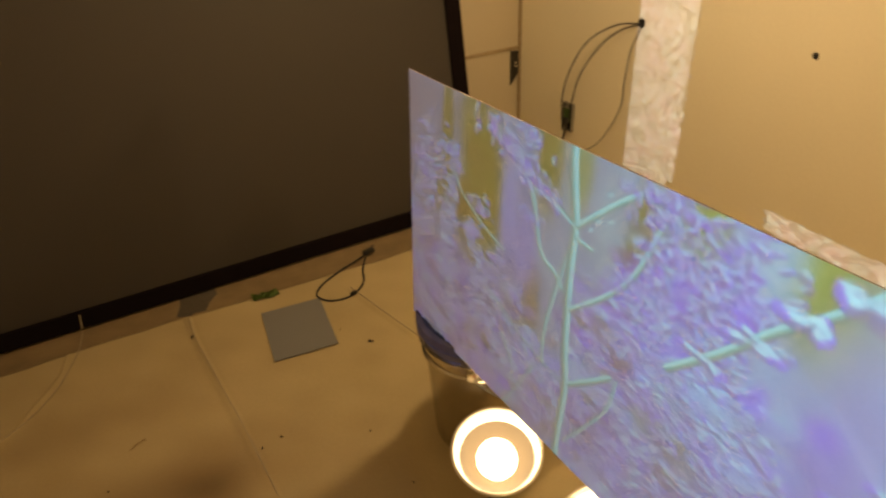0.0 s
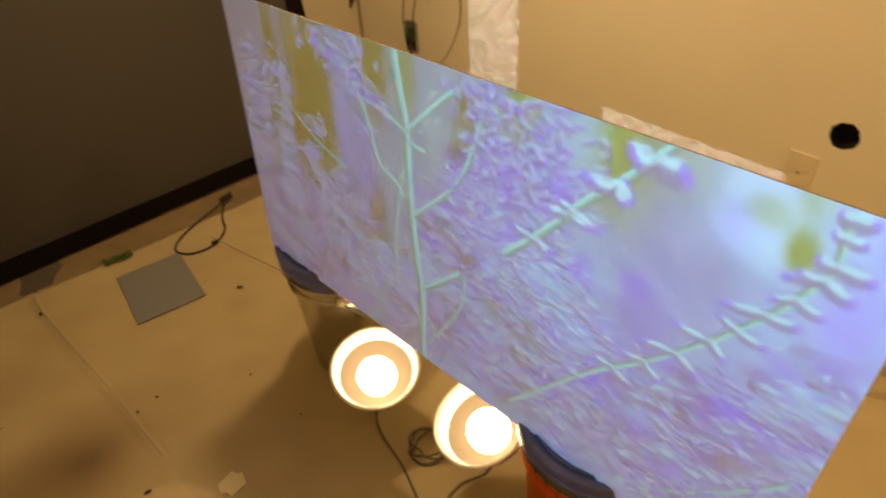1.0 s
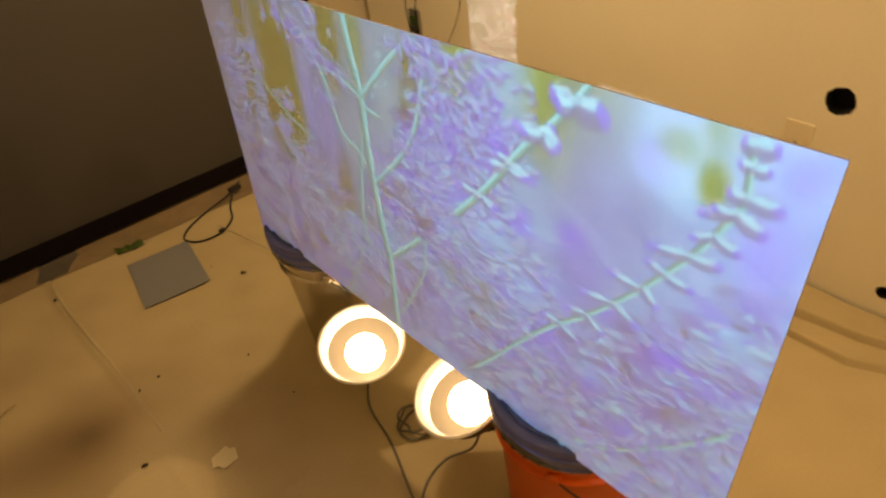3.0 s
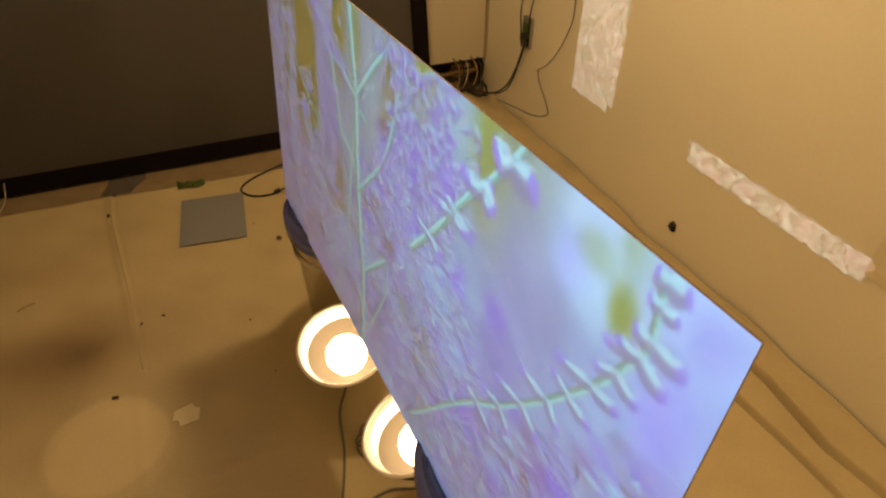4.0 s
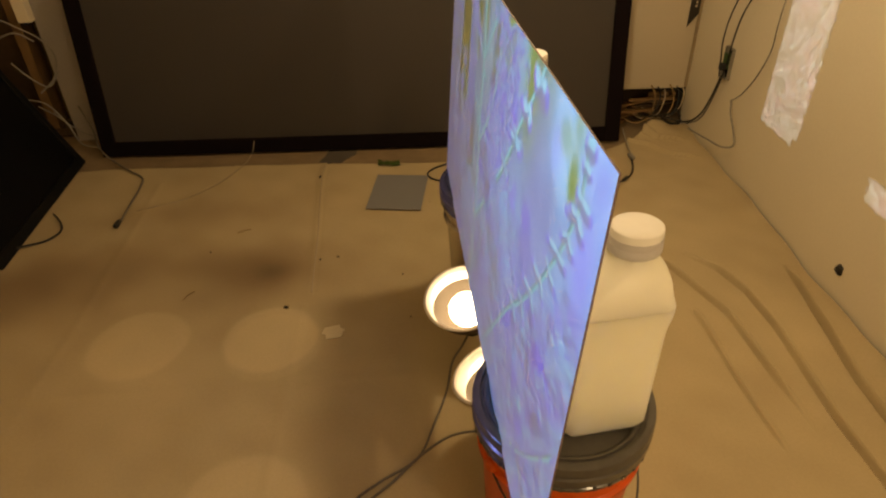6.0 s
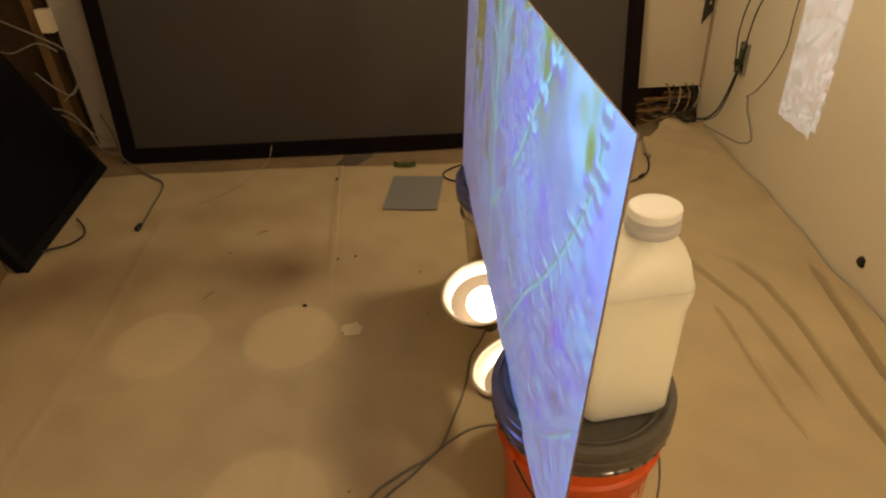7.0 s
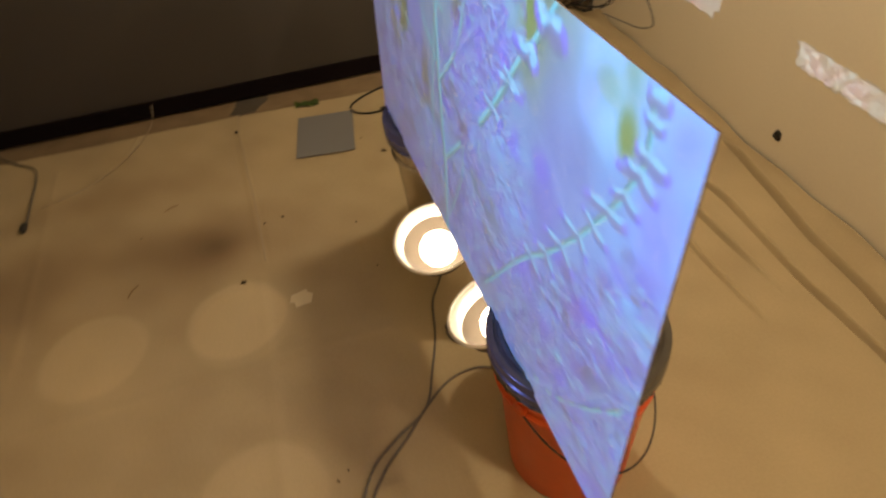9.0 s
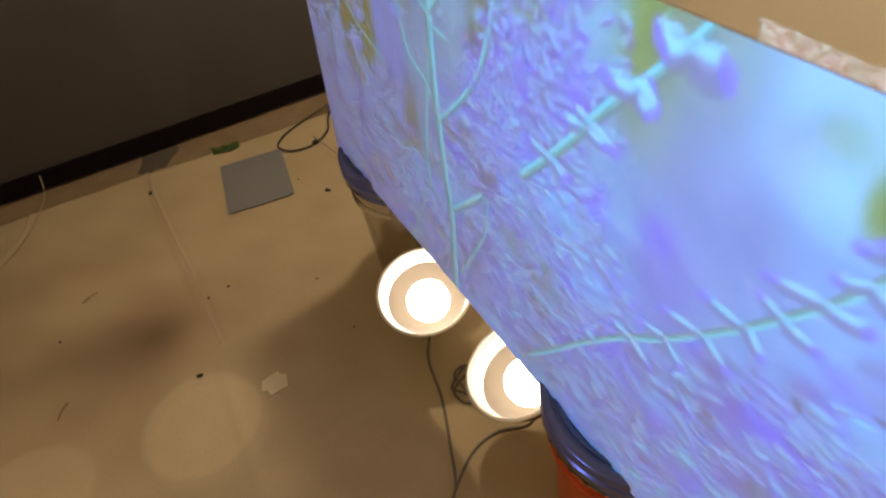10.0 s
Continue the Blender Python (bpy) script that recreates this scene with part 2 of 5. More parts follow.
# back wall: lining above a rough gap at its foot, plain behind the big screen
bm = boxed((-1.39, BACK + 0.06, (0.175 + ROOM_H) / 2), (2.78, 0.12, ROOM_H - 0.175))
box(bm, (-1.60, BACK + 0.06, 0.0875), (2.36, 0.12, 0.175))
wall_north = single("wall_north", bm, M_WALL_BACK, "tan drywall with shade in its colour, stopping short above the floor", "wall", "structure")
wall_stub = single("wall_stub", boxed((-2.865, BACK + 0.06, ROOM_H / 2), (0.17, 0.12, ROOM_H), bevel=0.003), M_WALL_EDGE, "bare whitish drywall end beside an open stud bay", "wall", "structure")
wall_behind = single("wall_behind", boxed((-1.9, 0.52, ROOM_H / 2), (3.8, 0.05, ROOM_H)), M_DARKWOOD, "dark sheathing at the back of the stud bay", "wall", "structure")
wall_west = single("wall_west", boxed((ROOM_W - 0.06, (ROOM_S + 0.5) / 2, ROOM_H / 2), (0.12, 0.5 - ROOM_S, ROOM_H)), M_WALL, "plain cream side wall", "wall", "structure")
wall_south = single("wall_south", boxed((ROOM_W / 2, ROOM_S - 0.06, ROOM_H / 2), (-ROOM_W, 0.12, ROOM_H)), M_WALL, "plain cream wall behind the walk", "wall", "structure")
ceiling = single("ceiling", boxed((ROOM_W / 2, (ROOM_S + 0.5) / 2, ROOM_H + 0.05), (-ROOM_W + 0.3, 0.6 - ROOM_S, 0.1)), M_CEIL, "plain painted ceiling", "ceiling", "structure")
floor = single("floor", boxed((ROOM_W / 2, (ROOM_S + 0.6) / 2, -0.055), (-ROOM_W + 0.3, 0.7 - ROOM_S, 0.1)), M_FLOOR, "bare brown subfloor showing past the cloth", "floor", "structure")
# ledge darker than the wall, so its colour draws the shadow line
trim = single("trim", boxed((-0.25, BACK - 0.004, 0.634), (0.50, 0.008, 0.016), bevel=0.003), M_JOINT, "thin tan ledge across the back wall, its shadow line in its colour", "trim", "structure")
trim_corner = single("trim_corner", boxed((-0.006, BACK - 0.008, 0.66), (0.010, 0.014, 0.96), bevel=0.002), M_JOINT, "brown unfinished joint in the wall corner", "trim", "structure")


# ---- drop cloth ----
def segment_distance(x, y, points):
    """Distance of every (x, y) from a broken line, and the share of its length."""
    best, share = np.full(x.shape, 9.0), np.zeros(x.shape)
    n = len(points) - 1
    for i, ((ax, ay), (bx, by)) in enumerate(zip(points, points[1:])):
        dx, dy = bx - ax, by - ay
        s = np.clip(((x - ax) * dx + (y - ay) * dy) / (dx * dx + dy * dy), 0, 1)
        d = np.hypot(x - ax - s * dx, y - ay - s * dy)
        share = np.where(d < best, (i + s) / n, share)
        best = np.minimum(best, d)
    return best, share


def smooth_noise(x, y, scale, seed):
    """Sum of a few tilted waves, between about -1 and 1."""
    rng = np.random.default_rng(seed)
    total = np.zeros(x.shape)
    for _ in range(7):
        a, p, k = rng.uniform(0, 6.28), rng.uniform(0, 6.28), scale * rng.uniform(0.5, 1.8)
        total += np.sin((x * math.cos(a) + y * math.sin(a)) * k + p)
    return total / 3.5


def cloth():
    xs = np.concatenate([np.linspace(-3.45, -0.62, 480)[:-1], np.linspace(-0.62, -0.009, 240)])
    nx, ny = len(xs), 560
    gx, gy = np.meshgrid(xs, np.linspace(0, 1, ny))
    # the back edge runs unevenly; near the right corner it bunches towards the gap
    back = -0.142 - 0.035 * np.clip((gx + 1.75) / 0.5, 0, 1) + 0.006 * np.sin(gx * 9) + 0.29 * np.clip((gx + 0.62) / 0.45, 0, 1) ** 1.5
    gy = -4.3 + (back + 4.3) * gy
    z = 0.0055 + 0.0025 * smooth_noise(gx, gy, 6, 3) + 0.001 * smooth_noise(gx, gy, 22, 4)
    folds = [
        ([(-0.60, -0.70), (-0.52, -0.86), (-0.438, -0.977), (-0.381, -1.115), (-0.335, -1.248), (-0.321, -1.403), (-0.293, -1.68)], 0.013, 0.013),
        ([(-0.36, -0.93), (-0.28, -1.024), (-0.234, -1.146), (-0.217, -1.312), (-0.224, -1.541), (-0.219, -1.72), (-0.205, -1.90), (-0.207, -2.15), (-0.147, -2.27), (-0.15, -2.45)], 0.016, 0.013),
        ([(-0.05, -1.02), (-0.056, -1.12), (-0.074, -1.319), (-0.101, -1.536), (-0.10, -1.75), (-0.125, -1.95), (-0.104, -2.134), (-0.063, -2.27), (-0.057, -2.42)], 0.022, 0.015),
        ([(-0.43, -1.22), (-0.42, -1.302), (-0.419, -1.461), (-0.403, -1.653), (-0.39, -1.76)], 0.007, 0.012),
        ([(-0.36, 0.02), (-0.24, -0.06), (-0.16, -0.18), (-0.05, -0.22)], 0.018, 0.022),
        ([(-0.25, 0.10), (-0.18, 0.0), (-0.05, -0.04)], 0.020, 0.020),
        ([(-0.46, -0.36), (-0.30, -0.40), (-0.16, -0.37)], 0.005, 0.012),
        ([(-0.20, -2.55), (-0.35, -2.65), (-0.62, -2.75)], 0.008, 0.016),
        ([(-2.07, -0.02), (-2.12, -0.24), (-2.25, -0.44), (-2.5, -0.6)], 0.004, 0.016),
    ]
    for points, high, wide in folds:
        d, s = segment_distance(gx, gy, points)
        wob = 1 + 0.25 * np.sin(s * 19)
        fade = np.clip(np.sin(np.pi * np.clip(s, 0.02, 0.98)) * 2.5, 0, 1)
        z += high * np.exp(-((d / (0.68 * wide * wob)) ** 2)) * fade
        # the crease tucked in beside the fold
        g, _ = segment_distance(gx, gy, [(x - 0.010, y - 0.004) for x, y in points])
        z -= 1.1 * high * np.exp(-((g / 0.0042) ** 2)) * fade
    # the cloth rides up against the wall, and heaps up in the corner
    ride = np.exp(np.minimum(gx, 0) / 0.028) * (0.030 + 0.010 * np.sin(gy * 7.0) + 0.006 * np.sin(gy * 19.0))
    z += ride * np.clip((0.15 - gy) / 0.1, 0, 1)
    z += 0.055 * np.exp(-((gx + 0.16) / 0.11) ** 2 - ((gy - 0.09) / 0.06) ** 2)
    # sewn seams: a raised hem with a tucked edge
    for line, high in ((SEAM_LONG, 0.0055), (SEAM_SHORT, 0.004)):
        d, s = segment_distance(gx, gy, line)
        z += high * np.exp(-((d / 0.012) ** 2)) * (1 - 0.7 * np.clip(s * 6 - 5, 0, 1))
        d, s = segment_distance(gx, gy, [(x + 0.014, y) for x, y in line])
        z -= 0.5 * high * np.exp(-((d / 0.007) ** 2))
    # flat-fold lines pressed into the canvas, and slack ripples
    for line in ([(-3.2, -1.52), (-2.2, -1.50), (-1.3, -1.46)], [(-2.38, -0.3), (-2.33, -1.2), (-2.30, -2.4)], [(-1.64, -1.15), (-1.62, -1.9), (-1.60, -2.8)]):
        d, s = segment_distance(gx, gy, line)
        z += 0.0022 * np.exp(-((d / 0.016) ** 2))
    z += 0.0016 * smooth_noise(gx * 1.6 + gy * 0.5, gy * 0.5, 16, 14)
    # tone: mottling, soft dark browner patches, and pale round discs
    cloth_tone = np.ones((ny, nx, 3))
    tone_shift = 0.04 * smooth_noise(gx, gy, 9, 7) + 0.03 * smooth_noise(gx, gy, 30, 8)
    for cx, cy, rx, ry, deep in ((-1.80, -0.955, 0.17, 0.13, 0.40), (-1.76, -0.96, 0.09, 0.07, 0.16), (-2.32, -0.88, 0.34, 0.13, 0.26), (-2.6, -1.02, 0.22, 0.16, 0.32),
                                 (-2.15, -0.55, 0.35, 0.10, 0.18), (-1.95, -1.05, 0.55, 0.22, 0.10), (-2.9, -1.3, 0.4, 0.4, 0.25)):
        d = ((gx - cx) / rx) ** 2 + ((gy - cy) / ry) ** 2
        tone_shift -= deep * np.exp(-d * (1 + 0.25 * smooth_noise(gx, gy, 14, 11)))
    for cx, cy, r, lift in ((-1.714, -1.292, 0.138, 0.24), (-2.105, -1.30, 0.145, 0.16), (-1.665, -1.86, 0.145, 0.17), (-1.70, -1.325, 0.14, 0.08)):
        d = np.hypot(gx - cx, gy - cy) + 0.003 * smooth_noise(gx, gy, 40, 5)
        tone_shift += lift / (1 + np.exp(np.clip((d - r) / 0.004, -40, 40)))
    cloth_tone *= np.clip(1 + tone_shift, 0.25, 1.3)[..., None]
    cloth_tone[..., 2] *= 1 - 0.22 * np.clip(-tone_shift * 2, 0, 1)
    cloth_tone[..., 1] *= 1 - 0.14 * np.clip(-tone_shift * 2, 0, 1)
    verts = np.stack([gx, gy, z], -1).reshape(-1, 3)
    i = np.arange(ny * nx).reshape(ny, nx)
    faces = np.stack([i[:-1, :-1], i[:-1, 1:], i[1:, 1:], i[1:, :-1]], -1).reshape(-1, 4)
    me = bpy.data.meshes.new("drop_cloth")
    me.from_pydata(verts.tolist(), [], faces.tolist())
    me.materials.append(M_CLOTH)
    a = me.attributes.new("cloth_tone", "FLOAT_COLOR", "POINT")
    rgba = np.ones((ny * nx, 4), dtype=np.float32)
    rgba[:, :3] = cloth_tone.reshape(-1, 3)
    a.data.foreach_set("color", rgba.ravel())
    me.shade_smooth()
    ob = new("drop_cloth", me)
    solid = ob.modifiers.new("thickness", "SOLIDIFY")
    solid.thickness, solid.offset = 0.0025, -1
    return tagged(ob, "stained beige canvas drop cloth rumpled along the wall", "drop cloth")


SEAM_LONG, SEAM_SHORT = [(-1.70, -0.15), (-1.702, -0.281), (-1.672, -0.60), (-1.655, -0.76), (-1.63, -1.08)], [(-1.12, -0.30), (-1.075, -0.50), (-1.02, -0.72)]
canvas = cloth()
for pts in (SEAM_LONG, SEAM_SHORT):
    part("seam", tube([(x + 0.006, y, 0.0105) for x, y in pts], 0.0022, 6, 10), M_CLOTH_SEAM, canvas, "sewn seam of the canvas", smooth=True)


# ---- the projected picture ----
PW, PH = 1040, 520


def paint_picture():
    """Lavender in bloom as light on a PH x PW field; u runs along the board, v up it."""
    rng = np.random.default_rng(5)
    yy, xx = np.mgrid[0:PH, 0:PW]
    u, v = xx / (PW - 1.0), 1 - yy / (PH - 1.0)
    img = np.zeros((PH, PW, 3))
    olive, moss, lilac = (0.45, 0.47, 0.27), (0.53, 0.61, 0.34), (0.60, 0.60, 0.80)
    violet, white, pale, shade = (0.60, 0.45, 0.92), (0.82, 0.97, 1.0), (0.68, 0.84, 0.93), (0.42, 0.39, 0.53)
    stem_green, stem_light, stem_dark = (0.50, 0.71, 0.72), (0.64, 0.84, 0.89), (0.42, 0.56, 0.60)
    # the field behind: greyed mauve at one end, misty blue in the middle, bright at the other end
    left, mid, right = (np.array(c) for c in ((0.47, 0.52, 0.66), (0.55, 0.63, 0.75), (0.64, 0.73, 0.93)))
    k = np.clip(u * 2, 0, 1)[..., None]
    img[:] = left * (1 - k) + mid * k
    k = np.clip(u * 2 - 1, 0, 1)[..., None]
    img[:] = img * (1 - k) + right * k

    def waves(scale, seed):
        return smooth_noise(u * 2 + 0.13 * np.sin(v * 9), v, scale, seed)

    def cloud(place, ru, rv, colour, amount, slant=0.0):
        cu, cv = place
        du, dv = u - cu - slant * (v - cv), v - cv
        w = amount * np.exp(-(((du / ru) ** 2 + (dv / rv) ** 2) * (1 + 0.12 * waves(26, 77))) ** 1.6)
        img[:] = img * (1 - w[..., None]) + np.array(colour) * w[..., None]

    def dab(cu, cv, length, width, angle, colour, amount, soft=0.6):
        """One soft-edged ellipse; sizes in shares of the picture's height."""
        cx, cy = cu * (PW - 1), (1 - cv) * (PH - 1)
        a, b = max(length * PH, 0.8), max(width * PH, 0.7)
        reach = int(max(a, b) * (1 + soft / 2) + 2)
        x0, x1, y0, y1 = max(int(cx) - reach, 0), min(int(cx) + reach + 1, PW), max(int(cy) - reach, 0), min(int(cy) + reach + 1, PH)
        if x0 >= x1 or y0 >= y1:
            return
        px, py = xx[y0:y1, x0:x1] - cx, -(yy[y0:y1, x0:x1] - cy)
        c, s = math.cos(angle), math.sin(angle)
        d = np.sqrt(((px * c + py * s) / a) ** 2 + ((-px * s + py * c) / b) ** 2)
        w = np.clip((1 + soft / 2 - d) / soft, 0, 1)
        w = (amount * w * w * (3 - 2 * w))[..., None]
        img[y0:y1, x0:x1] = img[y0:y1, x0:x1] * (1 - w) + np.array(colour) * w

    def tint(a, b, k):
        return tuple(p * (1 - k) + q * k for p, q in zip(a, b))

    def stem(points, width, amount=0.8, soft=0.7):
        """A round stalk: a dark flank, the green body and a lit flank."""
        line = spline([(p * 2, q, 0) for p, q in points], 60)
        for shift, wide, colour, much in ((0.30, 1.0, stem_dark, 0.35), (0.0, 0.85, stem_green, 0.55), (-0.35, 0.40, stem_light, 0.5)):
            for a, b in zip(line, line[1:]):
                way = (b - a).normalized()
                q = a + Vector((way.y, -way.x, 0)) * width * shift
                dab(q.x / 2, q.y, max(width * 1.2, (b - a).length), width * wide, math.atan2(way.y, way.x), colour, much * amount, soft)
        return line

    def petal(p, q, width, amount=0.85, body=lilac, soft=0.7):
        """One woolly floret from its stalk end p to its tip q: mauve body, dark under side, pale hairy back."""
        a, b = Vector((p[0] * 2, p[1], 0)), Vector((q[0] * 2, q[1], 0))
        way, n = (b - a), (b - a).length
        ang = math.atan2(way.y, way.x)
        side = Vector((-way.y, way.x, 0)).normalized()
        side = side if side.y > 0 else -side
        c = (a + b) / 2
        dab((c - side * width * 0.45).x / 2, (c - side * width * 0.45).y, n * 0.48, width * 0.8, ang, shade, 0.62 * amount, soft)
        dab(c.x / 2, c.y, n * 0.5, width * 1.15, ang, body, 0.85 * amount, soft)
        c2 = c + side * width * 0.35
        dab(c2.x / 2, c2.y, n * 0.5, width * 0.5, ang, white, 0.66 * amount, soft)
        dab(b.x / 2, b.y, n * 0.20, width * 0.9, ang + 0.3, tint(violet, white, 0.15), 0.7 * amount, soft)
        for _ in range(5):
            s = rng.uniform(0, 1)
            h = a + way * s + side * width * rng.uniform(0.5, 1.1)
            dab(h.x / 2, h.y, width * 0.5, width * 0.16, ang + rng.normal(0.4, 0.5), white, 0.35 * amount, 1.0)

    def tuft(place, size, n, spread=1.0, amount=0.75, lean=-0.30):
        """A head of florets pointing out of one place."""
        dab(*place, size * 0.62, size * 0.42, lean, tint(lilac, pale, 0.35), 0.55 * amount, 1.5)
        for _ in range(n + n // 2):
            a = lean + rng.normal(0, 0.8)
            cu, cv = place[0] + rng.normal(0, size * 0.28) * spread, place[1] + rng.normal(0, size * 0.42) * spread
            n2 = size * rng.uniform(0.35, 0.7)
            petal((cu, cv), (cu + math.cos(a) * n2 / 2, cv + math.sin(a) * n2), size * rng.uniform(0.13, 0.22), amount * rng.uniform(0.5, 0.9), tint(lilac, violet, rng.uniform(0, 0.8)), 1.1)
        if n > 3:
            dab(place[0] + size * 0.1, place[1] - size * 0.2, size * 0.30, size * 0.16, lean, (0.60, 0.40, 0.88), 0.5, 1.2)

    # blurred ground: olive gaps, moss, mist
    cloud((0.223, 0.790), 0.055, 0.30, olive, 1.0, -0.05)
    cloud((0.125, 0.836), 0.016, 0.26, olive, 0.75)
    cloud((0.099, 0.661), 0.012, 0.12, olive, 0.6)
    cloud((0.176, 0.630), 0.020, 0.12, (0.42, 0.40, 0.20), 0.7)
    cloud((0.372, 0.947), 0.028, 0.16, olive, 0.85)
    cloud((0.431, 0.946), 0.022, 0.12, moss, 0.55)
    cloud((0.539, 0.843), 0.022, 0.16, olive, 0.85)
    cloud((0.614, 0.984), 0.026, 0.09, moss, 1.0)
    cloud((0.736, 0.987), 0.034, 0.15, moss, 1.0)
    cloud((0.782, 0.923), 0.044, 0.15, (0.54, 0.59, 0.38), 0.95)
    cloud((0.779, 0.878), 0.040, 0.10, (0.57, 0.60, 0.52), 0.6)
    cloud((0.520, 0.582), 0.035, 0.12, (0.52, 0.57, 0.58), 0.85)
    cloud((0.358, 0.456), 0.022, 0.13, (0.53, 0.50, 0.46), 0.85)
    cloud((0.202, 0.457), 0.014, 0.07, (0.45, 0.42, 0.36), 0.8)
    cloud((0.258, 0.188), 0.015, 0.06, olive, 0.6)
    cloud((0.491, 0.850), 0.03, 0.18, (0.60, 0.66, 0.74), 0.8)
    cloud((0.294, 0.701), 0.022, 0.20, (0.58, 0.58, 0.84), 0.8)
    cloud((0.336, 0.621), 0.030, 0.16, (0.57, 0.53, 0.82), 0.7)
    cloud((0.694, 0.944), 0.035, 0.16, (0.62, 0.72, 0.82), 0.85)
    cloud((0.815, 0.893), 0.06, 0.22, (0.64, 0.70, 0.78), 0.8)
    cloud((0.822, 0.742), 0.07, 0.18, (0.60, 0.63, 0.84), 0.9)
    cloud((0.793, 0.590), 0.035, 0.12, (0.56, 0.55, 0.83), 0.9)
    cloud((0.874, 0.970), 0.035, 0.08, (0.82, 0.85, 0.98), 0.85)
    cloud((0.885, 0.918), 0.050, 0.07, (0.78, 0.84, 0.98), 0.8)
    cloud((0.866, 0.897), 0.022, 0.05, (0.72, 0.72, 0.99), 0.8)
    cloud((0.897, 0.869), 0.035, 0.06, (0.74, 0.82, 0.95), 0.7)
    cloud((0.916, 0.901), 0.014, 0.05, moss, 0.85)
    cloud((0.922, 0.990), 0.020, 0.035, moss, 0.75)
    cloud((0.882, 0.944), 0.02, 0.03, (0.64, 0.72, 0.64), 0.6)
    cloud((0.944, 0.981), 0.035, 0.07, (0.80, 0.88, 1.0), 0.7)
    cloud((0.971, 1.002), 0.05, 0.10, (0.78, 0.84, 1.0), 0.8)
    cloud((0.979, 0.953), 0.018, 0.04, (0.72, 0.64, 0.97), 0.6)
    cloud((0.970, 0.812), 0.024, 0.08, (0.66, 0.54, 0.98), 0.7)
    cloud((0.986, 0.888), 0.05, 0.16, (0.70, 0.74, 0.98), 0.6)
    img += (0.022 * waves(30, 21) + 0.015 * waves(70, 22))[..., None] * np.array((1.0, 0.8, 0.6))

    # the ragged outline of the mass of blossom that fills the lower half
    def mass_top(cu):
        return np.interp(cu, (0.0, 0.10, 0.30, 0.40, 0.48, 0.56, 0.63, 0.70, 0.745, 0.77, 0.82, 0.88, 1.0),
                         (0.42, 0.45, 0.40, 0.42, 0.62, 0.88, 0.86, 0.72, 0.56, 0.43, 0.44, 0.58, 0.70)) + 0.03 * math.sin(cu * 61) + 0.02 * math.sin(cu * 143)

    # far blossom, out of focus
    for _ in range(2400):
        cu, cv = rng.uniform(0, 1), rng.uniform(0, 0.95)
        if cv > mass_top(cu) + rng.normal(0, 0.03):
            continue
        dab(cu, cv, rng.uniform(0.018, 0.060), rng.uniform(0.009, 0.024), rng.normal(STREAK, 0.3), tint(lilac, (violet, pale, shade, (0.66, 0.55, 0.78), (0.56, 0.40, 0.95))[rng.integers(5)], rng.uniform(0.3, 1.0)), rng.uniform(0.25, 0.6), 1.5)
    for _ in range(130):
        cu, cv = rng.uniform(0.30, 0.72), rng.uniform(0.05, 0.6)
        if cv < mass_top(cu):
            dab(cu, cv, rng.uniform(0.02, 0.05), rng.uniform(0.01, 0.022), rng.normal(STREAK, 0.4), (0.55, 0.53, 0.50), rng.uniform(0.15, 0.45), 1.7)
    # wide drifts of tone through the mass
    for _ in range(150):
        cu, cv = rng.uniform(0.3, 1.0), rng.uniform(0.0, 0.7)
        if cv < mass_top(cu) - 0.05:
            dab(cu, cv, rng.uniform(0.05, 0.12), rng.uniform(0.02, 0.05), rng.normal(STREAK, 0.25), ((0.56, 0.70, 0.86), (0.58, 0.44, 0.94), (0.50, 0.48, 0.58), (0.62, 0.80, 0.92))[rng.integers(4)], rng.uniform(0.2, 0.5), 1.8)
    # florets of the mass, in drifts: coarse and soft towards the bright end, finer at the other
    for _ in range(3600):
        cu, cv = rng.uniform(0.36, 1.0), rng.uniform(0.0, 0.9)
        drift = math.sin(cu * 37 + cv * 21) + math.sin(cu * 71 - cv * 33 + 1.3)
        if cv > mass_top(cu) - 0.02 or drift < rng.normal(-0.6, 0.7):
            continue
        size = rng.uniform(0.018, 0.042) * (0.75 + 0.5 * cu)
        a = rng.normal(STREAK, 0.28)
        petal((cu, cv), (cu + math.cos(a) * size / 2, cv + math.sin(a) * size), size * rng.uniform(0.16, 0.30), rng.uniform(0.2, 0.65), tint(lilac, (violet, pale, (0.66, 0.52, 0.80))[rng.integers(3)], rng.uniform(0, 0.9)), 1.3)
    # thin hairy spikes leaning through the dim end
    for top, foot, n, wide in (((0.063, 0.878), (0.002, 0.391), 150, 0.016), ((0.099, 0.825), (0.034, 0.413), 130, 0.014), ((0.129, 0.821), (0.110, 0.487), 130, 0.014), ((0.114, 0.592), (0.134, 0.134), 190, 0.016), ((0.194, 0.603), (0.212, 0.206), 170, 0.014),
                               ((0.210, 0.515), (0.343, 0.141), 190, 0.015), ((0.008, 0.152), (0.108, 0.084), 110, 0.016), ((0.241, 0.302), (0.313, 0.133), 120, 0.016), ((0.331, 0.316), (0.404, 0.206), 120, 0.016), ((-0.004, 0.604), (-0.002, 0.194), 120, 0.012)):
        for _ in range(n):
            s = rng.uniform(0, 1)
            cu, cv = (a + (b - a) * s + rng.normal(0, wide * q) for a, b, q in zip(top, foot, (1.0, 1.6)))
            size, a = rng.uniform(0.014, 0.036), rng.normal(STREAK + 0.1, 0.35)
            petal((cu, cv), (cu + math.cos(a) * size / 2, cv + math.sin(a) * size), size * rng.uniform(0.14, 0.24), rng.uniform(0.35, 0.9), tint(lilac, (violet, pale, shade)[rng.integers(3)], rng.uniform(0, 0.9)), 1.1)

